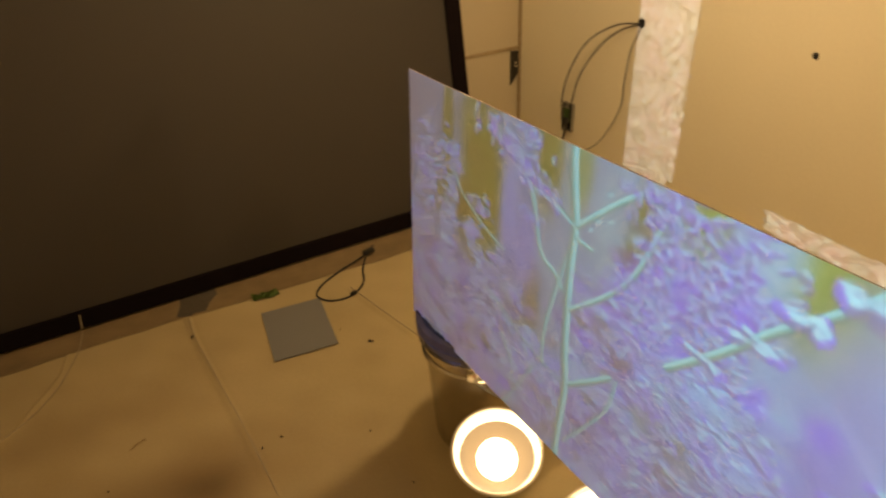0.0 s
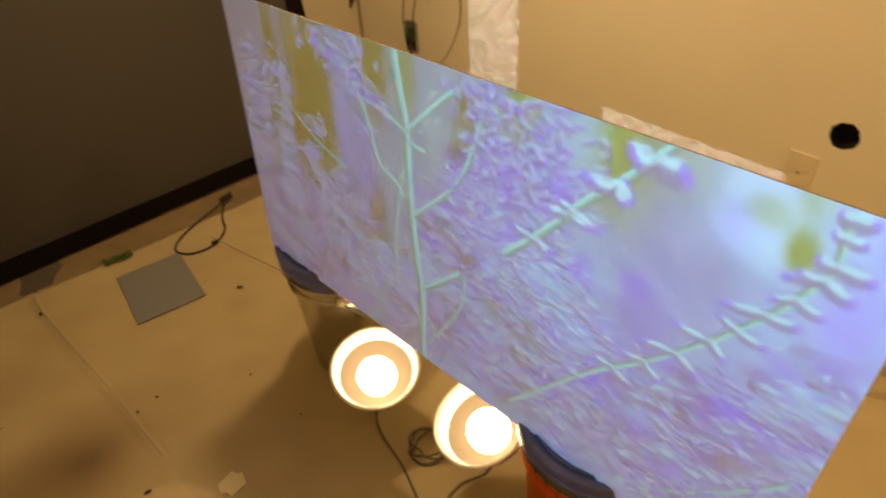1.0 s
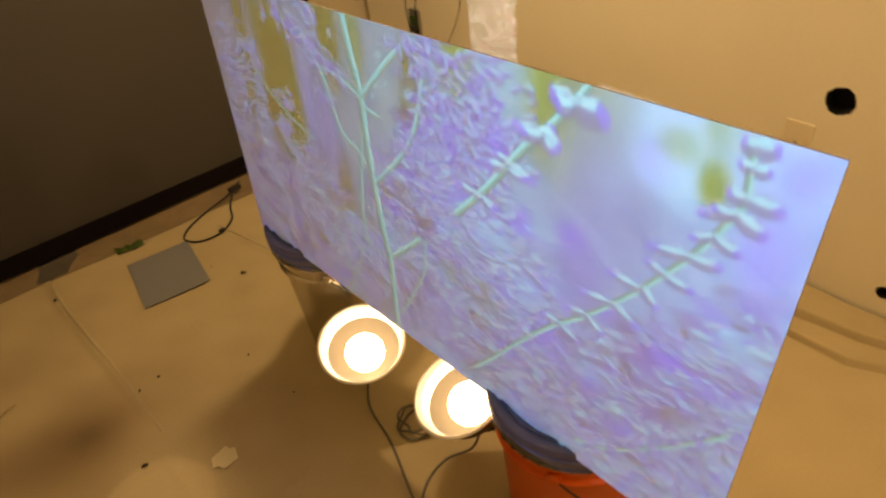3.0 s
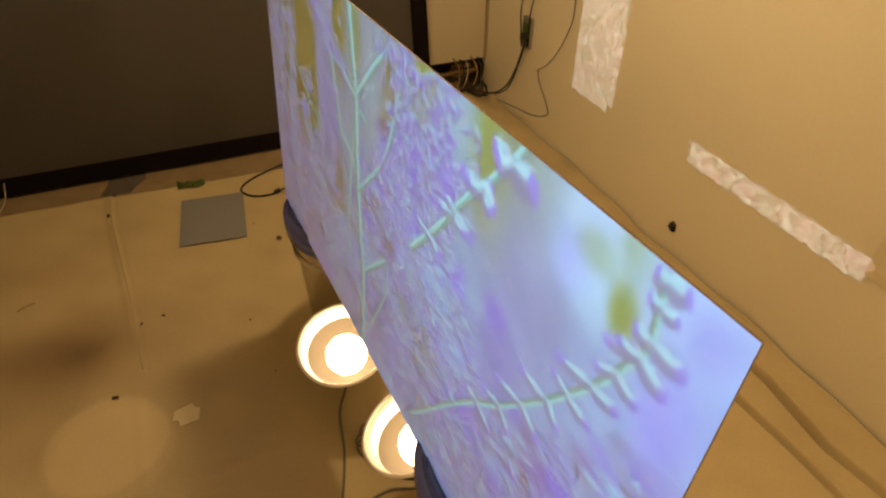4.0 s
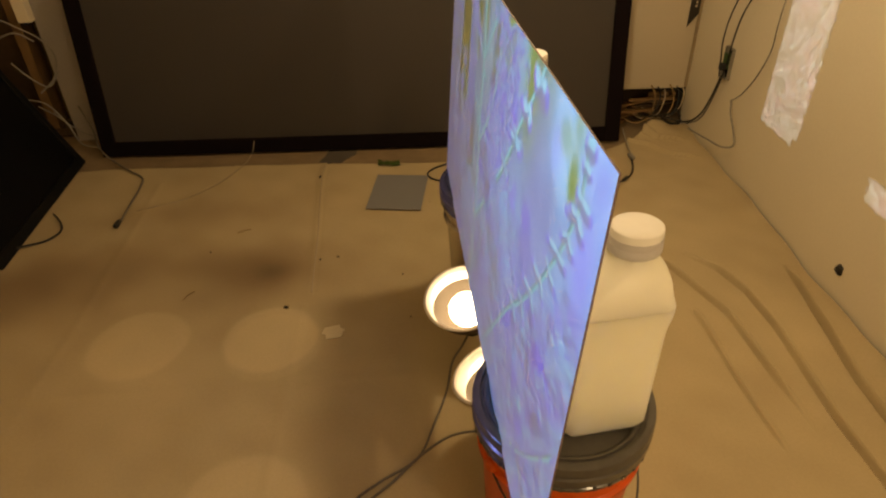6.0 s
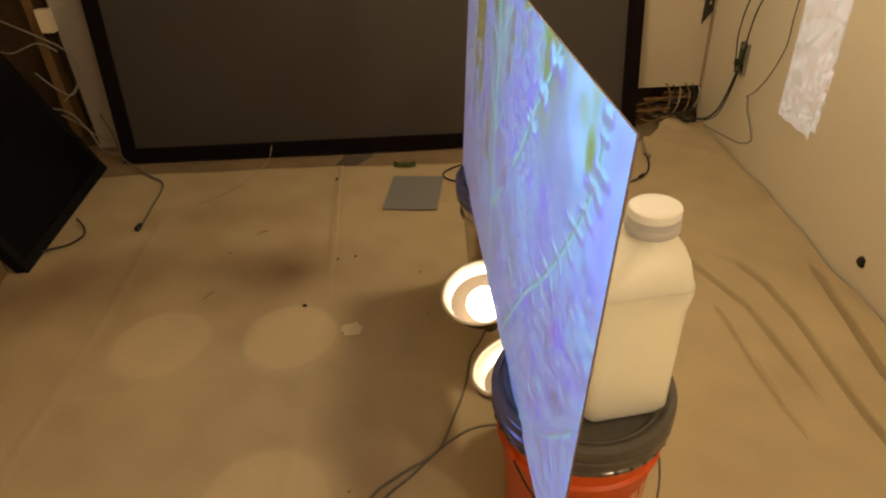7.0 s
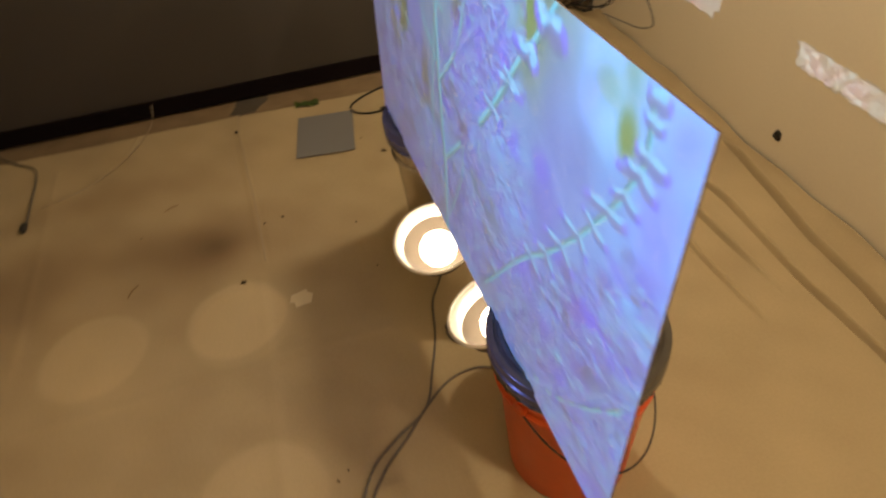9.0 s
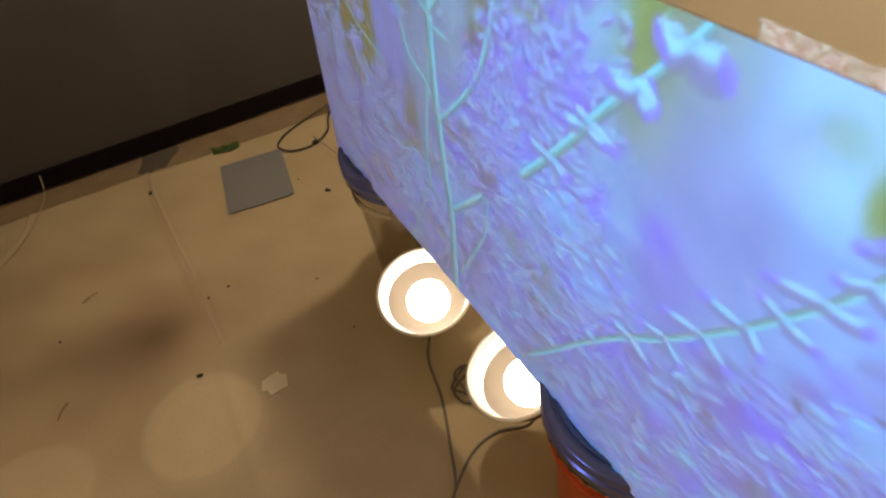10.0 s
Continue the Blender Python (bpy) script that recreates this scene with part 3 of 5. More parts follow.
    # crisp pale and violet flecks over all the blossom
    for _ in range(2600):
        cu, cv = rng.uniform(0.0, 1.0), rng.uniform(0.0, 0.9)
        drift = math.sin(cu * 53 + cv * 17 + 0.7) + math.sin(cu * 29 - cv * 41)
        if cv > mass_top(cu) + 0.02 or drift < rng.normal(-0.2, 0.8):
            continue
        colour = ((0.74, 0.93, 1.0), (0.82, 0.95, 1.0), (0.60, 0.42, 0.95), (0.40, 0.38, 0.52), (0.64, 0.50, 0.86))[rng.choice(5, p=(0.34, 0.2, 0.2, 0.16, 0.10))]
        dab(cu, cv, rng.uniform(0.006, 0.016), rng.uniform(0.0022, 0.0048), rng.normal(STREAK, 0.45), colour, rng.uniform(0.2, 0.6), 1.0)

    # stalks and heads in the dim half
    stem([(0.143, 0.741), (0.170, 0.683), (0.214, 0.634), (0.246, 0.607), (0.292, 0.581)], 0.0045, 0.7)
    stem([(0.310, 0.919), (0.327, 0.859), (0.347, 0.807), (0.372, 0.664), (0.405, 0.625), (0.422, 0.593)], 0.0085, 0.55, 1.0)
    stem([(0.427, 0.717), (0.406, 0.525), (0.396, 0.397), (0.400, 0.293)], 0.008, 0.4, 1.2)
    stem([(0.415, 1.020), (0.418, 0.967), (0.424, 0.901), (0.434, 0.801), (0.435, 0.673), (0.439, 0.533), (0.445, 0.401), (0.454, 0.282), (0.452, 0.116), (0.452, -0.038)], 0.0145, 0.85, 0.5)
    stem([(0.430, 0.796), (0.388, 0.826), (0.350, 0.835)], 0.0065, 0.8)
    stem([(0.436, 0.799), (0.494, 0.908), (0.543, 0.984)], 0.0085, 0.85)
    stem([(0.439, 0.765), (0.467, 0.757)], 0.007, 0.6)
    stem([(0.440, 0.543), (0.490, 0.636), (0.525, 0.717), (0.545, 0.795), (0.565, 0.920)], 0.0075, 0.75)
    stem([(0.459, 0.303), (0.495, 0.367), (0.530, 0.432)], 0.0085, 0.85)
    stem([(0.542, 0.435), (0.534, 0.324), (0.500, 0.197), (0.463, 0.075)], 0.006, 0.55)
    stem([(0.254, 0.402), (0.294, 0.371), (0.359, 0.320), (0.442, 0.287)], 0.005, 0.5)
    stem([(0.298, 0.274), (0.326, 0.196), (0.338, 0.085)], 0.005, 0.5)
    stem([(0.380, 0.251), (0.338, 0.085), (0.304, -0.032)], 0.006, 0.5)
    for place, size, n in (((0.206, 0.954), 0.05, 4), ((0.243, 0.960), 0.055, 7), ((0.275, 0.937), 0.06, 9), ((0.329, 0.985), 0.05, 6), ((0.339, 0.954), 0.045, 3), ((0.322, 0.903), 0.05, 6), ((0.313, 0.852), 0.045, 5), ((0.339, 0.860), 0.05, 7),
                           ((0.368, 0.857), 0.06, 9), ((0.331, 0.744), 0.04, 5), ((0.356, 0.747), 0.035, 3), ((0.153, 0.753), 0.035, 4), ((0.212, 0.666), 0.055, 9), ((0.233, 0.660), 0.04, 4), ((0.203, 0.566), 0.05, 8), ((0.181, 0.571), 0.04, 5),
                           ((0.258, 0.538), 0.05, 8), ((0.263, 0.472), 0.045, 6), ((0.318, 0.458), 0.045, 7), ((0.034, 0.722), 0.05, 8), ((0.047, 0.672), 0.05, 8), ((0.127, 0.812), 0.045, 6)):
        tuft(place, size, n)
    for place, size, n in (((0.516, 0.965), 0.04, 5), ((0.539, 0.978), 0.05, 8), ((0.565, 0.974), 0.055, 10), ((0.590, 0.974), 0.06, 10), ((0.610, 0.966), 0.05, 7), ((0.555, 0.919), 0.045, 6), ((0.539, 0.853), 0.045, 6), ((0.571, 0.862), 0.055, 9),
                           ((0.597, 0.862), 0.05, 8), ((0.566, 0.821), 0.05, 7), ((0.488, 0.700), 0.04, 5), ((0.513, 0.714), 0.045, 6), ((0.545, 0.715), 0.05, 8), ((0.558, 0.693), 0.04, 5), ((0.456, 0.684), 0.03, 3), ((0.451, 0.594), 0.03, 3),
                           ((0.638, 0.929), 0.06, 9), ((0.664, 0.975), 0.055, 7), ((0.673, 0.918), 0.055, 8), ((0.635, 0.855), 0.06, 9), ((0.668, 0.829), 0.07, 11), ((0.684, 0.813), 0.05, 6), ((0.610, 0.824), 0.06, 8), ((0.601, 0.767), 0.06, 8)):
        tuft(place, size, n, 1.2, 0.65)
    for place, ru, rv in (((0.675, 0.828), 0.016, 0.05), ((0.783, 0.675), 0.018, 0.035), ((0.717, 0.657), 0.014, 0.04), ((0.601, 0.790), 0.014, 0.04), ((0.834, 0.534), 0.014, 0.03), ((0.824, 0.277), 0.014, 0.04)):
        cloud(place, ru, rv, (0.60, 0.45, 0.96), 0.38)
    for q in ((0.483, 0.923), (0.486, 0.897), (0.474, 0.869), (0.460, 0.809), (0.470, 0.841), (0.491, 0.857)):
        dab(*q, 0.010, 0.006, 0.6, stem_light, 0.7, 0.9)

    # the sharp spray with large paired heads
    stem([(0.608, 0.584), (0.662, 0.701), (0.713, 0.828), (0.751, 0.907), (0.788, 0.996)], 0.0105, 0.95, 0.45)
    for p, q, w in (((0.641, 0.665), (0.617, 0.675), 0.009), ((0.642, 0.666), (0.676, 0.654), 0.010), ((0.654, 0.667), (0.670, 0.642), 0.008), ((0.686, 0.769), (0.665, 0.761), 0.012), ((0.691, 0.786), (0.676, 0.794), 0.009), ((0.694, 0.780), (0.727, 0.763), 0.012),
                    ((0.694, 0.767), (0.716, 0.758), 0.009), ((0.739, 0.876), (0.705, 0.873), 0.016), ((0.738, 0.868), (0.715, 0.867), 0.013), ((0.741, 0.877), (0.753, 0.894), 0.013), ((0.743, 0.874), (0.760, 0.861), 0.016), ((0.740, 0.868), (0.753, 0.848), 0.012),
                    ((0.774, 0.956), (0.749, 0.965), 0.019), ((0.774, 0.949), (0.756, 0.947), 0.016), ((0.776, 0.953), (0.808, 0.946), 0.021), ((0.779, 0.959), (0.803, 0.957), 0.016)):
        petal(p, q, w * 1.15, 1.0, tint(lilac, pale, 0.1), 1.0)
    # the long arched spray
    stem([(0.938, 0.988), (0.941, 0.941), (0.942, 0.882), (0.932, 0.835), (0.915, 0.767), (0.890, 0.691), (0.861, 0.612), (0.808, 0.488), (0.766, 0.407), (0.718, 0.294), (0.663, 0.151), (0.632, 0.077)], 0.0068, 0.9, 0.6)
    for p, q, w in (((0.940, 0.977), (0.930, 0.985), 0.012), ((0.939, 0.981), (0.955, 0.984), 0.014), ((0.941, 0.947), (0.931, 0.947), 0.009), ((0.942, 0.945), (0.954, 0.947), 0.010), ((0.942, 0.892), (0.928, 0.895), 0.011), ((0.942, 0.894), (0.968, 0.891), 0.013),
                    ((0.939, 0.864), (0.911, 0.844), 0.010), ((0.937, 0.858), (0.919, 0.859), 0.009), ((0.939, 0.859), (0.962, 0.843), 0.013), ((0.926, 0.809), (0.907, 0.790), 0.008), ((0.926, 0.804), (0.947, 0.792), 0.011), ((0.909, 0.750), (0.872, 0.738), 0.010),
                    ((0.909, 0.747), (0.934, 0.753), 0.011), ((0.889, 0.690), (0.870, 0.703), 0.008), ((0.890, 0.687), (0.915, 0.680), 0.010), ((0.868, 0.632), (0.833, 0.635), 0.010), ((0.870, 0.636), (0.887, 0.607), 0.010), ((0.840, 0.562), (0.803, 0.552), 0.009),
                    ((0.842, 0.561), (0.867, 0.537), 0.009), ((0.811, 0.496), (0.785, 0.487), 0.008), ((0.811, 0.493), (0.831, 0.464), 0.009), ((0.777, 0.427), (0.752, 0.428), 0.008), ((0.777, 0.423), (0.802, 0.404), 0.009), ((0.735, 0.333), (0.717, 0.337), 0.007)):
        petal(p, q, w * 1.15, 0.95, tint(lilac, pale, 0.1), 1.0)
    # the low spray near the foot
    stem([(0.990, 0.425), (0.978, 0.379), (0.953, 0.315), (0.908, 0.212), (0.853, 0.111), (0.812, 0.074)], 0.0055, 0.85, 0.7)
    for x, a in ((0.0, 0.9), (0.2, -0.6), (0.35, 0.8), (0.5, -0.7), (0.65, 0.9), (0.8, -0.6), (0.95, 0.7)):
        p, q = (0.986, 0.407), (0.830, 0.076)
        c = (p[0] + (q[0] - p[0]) * x, p[1] + (q[1] - p[1]) * x)
        tuft(c, 0.036, 4, 0.8, 0.8, a)
    # soften as a lens does, then leave a little sensor grain
    for _ in range(2):
        soft = (img + np.roll(img, 1, 0) + np.roll(img, -1, 0) + np.roll(img, 1, 1) + np.roll(img, -1, 1)) / 5
        img[1:-1, 1:-1] = soft[1:-1, 1:-1]
    img += rng.normal(0, 0.008, img.shape[:2])[..., None]
    lin = np.clip(img, 0, 1) ** FILM_GAMMA * np.array(FILM_GAIN)
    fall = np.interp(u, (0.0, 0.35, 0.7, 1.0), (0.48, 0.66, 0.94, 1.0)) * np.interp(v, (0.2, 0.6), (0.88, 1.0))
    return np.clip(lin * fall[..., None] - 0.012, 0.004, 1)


STREAK = -0.10
FILM_GAIN, FILM_GAMMA = (0.345, 0.73, 1.02), 3.1
PICTURE = paint_picture()


def wall_strips(y, z):
    """Where spilled light reaches the right wall: an upright strip and two level ones, with ragged ends."""
    rag = 0.006 * np.sin(z * 91) + 0.004 * np.sin(z * 233 + 1)
    rag2 = 0.006 * np.sin(y * 77) + 0.004 * np.sin(y * 190 + 2)
    upright = (y > -0.785 + 0.4 * rag) & (y < -0.532 + 0.3 * rag) & (z > 0.320 + 0.5 * rag2 + 0.028 * (y < -0.757)) & (z < 1.30)
    level = (z > 0.345 + 0.4 * rag2) & (z < 0.412 + 0.3 * rag2) & (((y < -1.163 - 0.4 * (0.41 - z) + rag) & (y > -1.79 + rag)) | ((y < -2.155 + rag) & (y > -2.72)))
    return upright | level


def on_slide(points):
    """Where the rays from the lamp to these points cross the slide, seen from the lamp: the board's plane at a tenth of its distance."""
    p, n = np.array(PROJECTOR), np.array((SHEET_NT - SHEET_FT).cross(SHEET_FT - SHEET_FB))
    ray = points - p
    return ray * (0.1 * ((np.array(SHEET_FB) - p) @ n) / (ray @ n))[..., None]


def grid_mesh(name, points, keep=None):
    """A mesh of quads over a rows x columns x 3 array of points."""
    ny, nx = points.shape[:2]
    i = np.arange(ny * nx, dtype=np.int32).reshape(ny, nx)
    quads = np.stack([i[:-1, :-1], i[:-1, 1:], i[1:, 1:], i[1:, :-1]], -1)
    quads = quads.reshape(-1, 4) if keep is None else quads[keep]
    me = bpy.data.meshes.new(name)
    me.vertices.add(ny * nx)
    me.vertices.foreach_set("co", points.astype(np.float32).ravel())
    me.loops.add(quads.size)
    me.loops.foreach_set("vertex_index", quads.ravel())
    me.polygons.add(len(quads))
    me.polygons.foreach_set("loop_start", np.arange(0, quads.size, 4, dtype=np.int32))
    me.update(calc_edges=True)
    return me


def dye(me, rgb):
    at = me.attributes.new("picture", "FLOAT_COLOR", "POINT")
    rgba = np.ones((len(me.vertices), 4), dtype=np.float32)
    rgba[:, :3] = rgb.reshape(-1, 3)
    at.data.foreach_set("color", rgba.ravel())
    me.materials.append(M_SLIDE)


def slide_mask():
    """The opaque mount of the slide in front of the projector's lamp, cut out for the board's field, the pails and the wall strips."""
    along, up = SHEET_NT - SHEET_FT, SHEET_FT - SHEET_FB
    us = np.concatenate([np.linspace(-0.75, -0.12, 5)[:-1], np.linspace(-0.12, 0, 50)[:-1], np.linspace(0, 1, 151), np.linspace(1, 1.12, 50)[1:], np.linspace(1.12, 1.75, 5)[1:]])
    vs = np.concatenate([np.linspace(-1.4, -0.1, 5)[:-1], np.linspace(-0.1, 0, 21)[:-1], np.linspace(0, 1, 5), np.linspace(1, 2.35, 340)[1:], np.linspace(2.35, 3.2, 4)[1:]])
    uu, vv = np.meshgrid(us, vs)
    base, a, b, p = (np.array(q) for q in (SHEET_FB, along, up, PROJECTOR))
    world_pts = base + uu[..., None] * a + vv[..., None] * b
    ray = world_pts - p
    hit = p + ray * (-p[0] / ray[..., 0])[..., None]
    mid = lambda q: (q[:-1, :-1] + q[1:, 1:]) / 2
    mu, mv, strips = mid(uu), mid(vv), wall_strips(mid(hit[..., 1]), mid(hit[..., 2]))
    pails = (mv > -0.085) & (mv < 0) & (((mu > 0.0) & (mu < 0.17)) | ((mu > 0.60) & (mu < 0.87)))
    field = (mu > 0) & (mu < 1) & (mv > 0) & (mv < 1)
    me = grid_mesh("slide_mount", ray * 0.1, ~(pails | field | (strips & ((mv > 1.02) | (mu < -0.01)))))
    me.materials.append(M_HOUSING)
    return me


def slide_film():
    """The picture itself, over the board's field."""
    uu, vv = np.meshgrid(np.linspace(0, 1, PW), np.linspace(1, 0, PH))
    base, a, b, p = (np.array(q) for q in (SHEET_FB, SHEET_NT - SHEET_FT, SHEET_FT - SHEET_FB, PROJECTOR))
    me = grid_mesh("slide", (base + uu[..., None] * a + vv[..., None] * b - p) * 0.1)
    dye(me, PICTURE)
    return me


def foot_film():
    """The blue margin of the picture that falls on the pails below the board."""
    uu, vv = np.meshgrid(np.linspace(0, 1, 3), np.linspace(-0.1, 0, 3))
    base, a, b, p = (np.array(q) for q in (SHEET_FB, SHEET_NT - SHEET_FT, SHEET_FT - SHEET_FB, PROJECTOR))
    me = grid_mesh("margin", (base + uu[..., None] * a + vv[..., None] * b - p) * 0.1)
    dye(me, np.ones((9, 3)) * np.array((0.09, 0.10, 0.38)))
    return me


def strip_film(y0, y1, z0, z1):
    """The picture that spills past the board on to a strip of the wall."""
    gy, gz = np.meshgrid(np.arange(y0, y1, 0.003), np.arange(z0, z1, 0.003))
    me = grid_mesh("spill", on_slide(np.stack([np.zeros(gy.shape), gy, gz], -1)) * 0.999)
    rng = np.random.default_rng(int(-100 * y0))
    layers = []
    for rounds in (2, 5, 40):
        n = rng.normal(0, 1, gy.shape)
        for _ in range(rounds):
            n = (n + np.roll(n, 1, 0) + np.roll(n, -1, 0) + np.roll(n, 1, 1) + np.roll(n, -1, 1)) / 5
        layers.append(n / n.std())
    bright = np.clip(1 + 0.20 * layers[0] + 0.26 * layers[1] + 0.14 * layers[2], 0.35, 2.2)[..., None]
    hue = np.clip(layers[1] * 0.6 - layers[2] * 0.6, -1.5, 1.5)[..., None]
    dye(me, np.clip(bright * (np.array((0.37, 0.305, 0.37)) + hue * np.array((-0.015, 0.045, 0.03))), 0.05, 1))
    return me


projector = thing("projector", "small dark projector hung from the ceiling", "projector", Matrix.Translation(PROJECTOR))
STRIPS = ((-0.82, -0.50, 0.26, 1.31), (-1.82, -1.13, 0.33, 0.43), (-2.74, -2.12, 0.33, 0.43))
for name, me in [("slide_mount", slide_mask()), ("slide", slide_film()), ("margin", foot_film())] + [("spill", strip_film(*q)) for q in STRIPS]:
    new(name, me).parent = projector
along, up = SHEET_NT - SHEET_FT, SHEET_FT - SHEET_FB
ring = [((SHEET_FB + along * a + up * b) - PROJECTOR) * 0.1 for a, b in ((-0.75, -1.4), (1.75, -1.4), (1.75, 3.2), (-0.75, 3.2))]
bm = bmesh.new()
front = [bm.verts.new(q) for q in ring]
deep = (Vector(aim) - PROJECTOR).normalized() * -0.12
rear = [bm.verts.new(q + deep - (Vector(aim) - PROJECTOR) * 0.1) for q in ring]
for i in range(4):
    bm.faces.new((front[i], front[(i + 1) % 4], rear[(i + 1) % 4], rear[i]))
bm.faces.new(rear)
part("shell", bm, M_HOUSING, projector)
part("hanger", tube([(-0.10, 0, 0.05), (-0.10, 0, -0.02)], 0.012, 10, 0), M_HOUSING, projector)


def light_strip(y0, y1, z0, z1, label):
    """A thin pale sheet added on the right wall to brighten the projector's spilled picture; ragged at its ends."""
    step = 0.004
    ys, zs = np.arange(y0, y1, step), np.arange(z0, z1, step)
    gy, gz = np.meshgrid(ys, zs)
    keep = wall_strips(gy[:-1, :-1] + step / 2, gz[:-1, :-1] + step / 2)
    for _ in range(1):
        pad = np.pad(keep, 1)
        keep = keep | pad[:-2, 1:-1] | pad[2:, 1:-1] | pad[1:-1, :-2] | pad[1:-1, 2:]
    ny, nx = gy.shape
    i = np.arange(ny * nx).reshape(ny, nx)
    faces = np.stack([i[:-1, :-1], i[1:, :-1], i[1:, 1:], i[:-1, 1:]], -1)[keep]
    me = bpy.data.meshes.new("spill_backing_strip")
    me.from_pydata(np.stack([np.full(gy.shape, -0.0012), gy, gz], -1).reshape(-1, 3).tolist(), [], faces.reshape(-1, 4).tolist())
    me.materials.append(M_BACKING)
    ob = new("spill_backing_strip", me)
    solid = ob.modifiers.new("thickness", "SOLIDIFY")
    solid.thickness, solid.offset = 0.001, 0
    return tagged(ob, label, "wall strip", "light strips on the wall")


for q, words in zip(STRIPS, ("upright", "level", "short level")):
    light_strip(*q, words + " pale strip on the wall catching projected blossom")


# ---- the board ----
def board():
    """A thin flat board with a dark sawn edge; its face takes the projected picture."""
    normal = along.cross(up).normalized()
    corners = [SHEET_FB, SHEET_FB + along, SHEET_FB + along + up, SHEET_FB + up]
    bm = bmesh.new()
    face, rear = ([bm.verts.new(q - normal * d) for q in corners] for d in (0, 0.0024))
    bm.faces.new(face)
    bm.faces.new(rear[::-1]).material_index = 2
    for k in range(4):
        bm.faces.new((face[k], rear[k], rear[(k + 1) % 4], face[(k + 1) % 4])).material_index = 1
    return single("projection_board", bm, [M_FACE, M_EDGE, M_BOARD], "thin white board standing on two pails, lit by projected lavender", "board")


board()


# ---- pails ----
def pail(label, body_mat, turn, printed):
    p = thing("pail", label, "bucket", Matrix())
    part("body", lathe([(0, 0.004), (0.120, 0.004), (0.128, 0.0), (0.131, 0.006), (0.146, 0.295), (0.147, 0.297), (0.156, 0.300), (0.156, 0.306), (0.149, 0.310), (0.149, 0.335), (0.157, 0.338),
                        (0.157, 0.345), (0.150, 0.350), (0.151, 0.385), (0.144, 0.385), (0.140, 0.30), (0.124, 0.012), (0, 0.012)], 56), body_mat, p, smooth=True)
    lid = part("lid", lathe([(0, 0.398), (0.128, 0.398), (0.132, 0.400), (0.137, 0.409), (0.141, 0.411), (0.1435, 0.411), (0.145, 0.4065), (0.150, 0.4065), (0.1515, 0.4115), (0.160, 0.4115), (0.1645, 0.409), (0.166, 0.404),
                             (0.1664, 0.394), (0.1625, 0.392), (0.1622, 0.385), (0.1662, 0.383), (0.1655, 0.367), (0.1618, 0.365), (0.1615, 0.361), (0.1642, 0.359), (0.1628, 0.352), (0.159, 0.352), (0.155, 0.384), (0, 0.392)], 64), M_LID, p, "dark scuffed snap lid", smooth=True)
    tab = mesh_of("rim_tab", boxed((0, 0, 0), (0.003, 0.006, 0.008)), M_LID)
    for i in range(36):
        a = 2 * math.pi * i / 36
        o = new("rim_tab", tab)
        o.parent, o.matrix_local = lid, Matrix.Translation((0.1635 * math.cos(a), 0.1635 * math.sin(a), 0.358)) @ Matrix.Rotation(a, 4, "Z")
    part("lid_ring", lathe([(0.070, 0.398), (0.070, 0.4005), (0.078, 0.4005), (0.078, 0.398)], 48), M_LID, lid, smooth=True)
    arc = [(0.157 * math.cos(a), 0.157 * math.sin(a) * 1.06 - 0.004, 0.315 - 0.16 * math.sin(a)) for a in (math.pi * (1 + i / 12) for i in range(13))]
    bail = [(x, y, 0.315 - 0.15 * abs(y) / 0.157) for x, y, z in arc]
    r = Matrix.Rotation(turn, 4, "Z")
    h = tube([r @ Vector(q) for q in bail], 0.0022, 6, 3)
    wire = part("handle", h, M_WIRE, p, "thin steel wire bail", smooth=True)
    for side in (-1, 1):
        part("ear", lathe([(0, -0.004), (0.014, -0.004), (0.014, 0.004), (0.009, 0.008), (0, 0.008)], 16, r @ Matrix.Translation((0.153 * side, 0, 0.315)) @ Matrix.Rotation(math.pi / 2 * side, 4, "Y")), body_mat, p, smooth=True)
    if printed:
        bm = bmesh.new()
        for row, (z, n, w) in enumerate(((0.235, 5, 0.020), (0.205, 7, 0.012), (0.185, 6, 0.012))):
            for i in range(n):
                a = turn - 1.62 + (i - (n - 1) / 2) * (w + 0.006) / 0.143
                box(bm, (0, 0, 0), (0.0012, w, 0.020 if row == 0 else 0.008), Matrix.Translation(((0.1315 + 0.0507 * z) * math.cos(a), (0.1315 + 0.0507 * z) * math.sin(a), z)) @ Matrix.Rotation(a, 4, "Z"))
        part("print", bm, M_INK, p, "worn pale print in unreadable bars")
    return p


near_pail = pail("orange plastic pail with dark grey lid and worn print", M_ORANGE, 0.5, True)
near_pail.matrix_world = pose(-0.998, -1.930, 0.006) @ Matrix.Diagonal((0.967, 0.967, 1.018, 1))
far_pail = pail("dull tin pail with dark lid and wire handle", M_PAIL, 0.9, False)
far_pail.matrix_world = pose(-1.040, -1.132, 0.006) @ Matrix.Diagonal((0.967, 0.967, 1.018, 1))


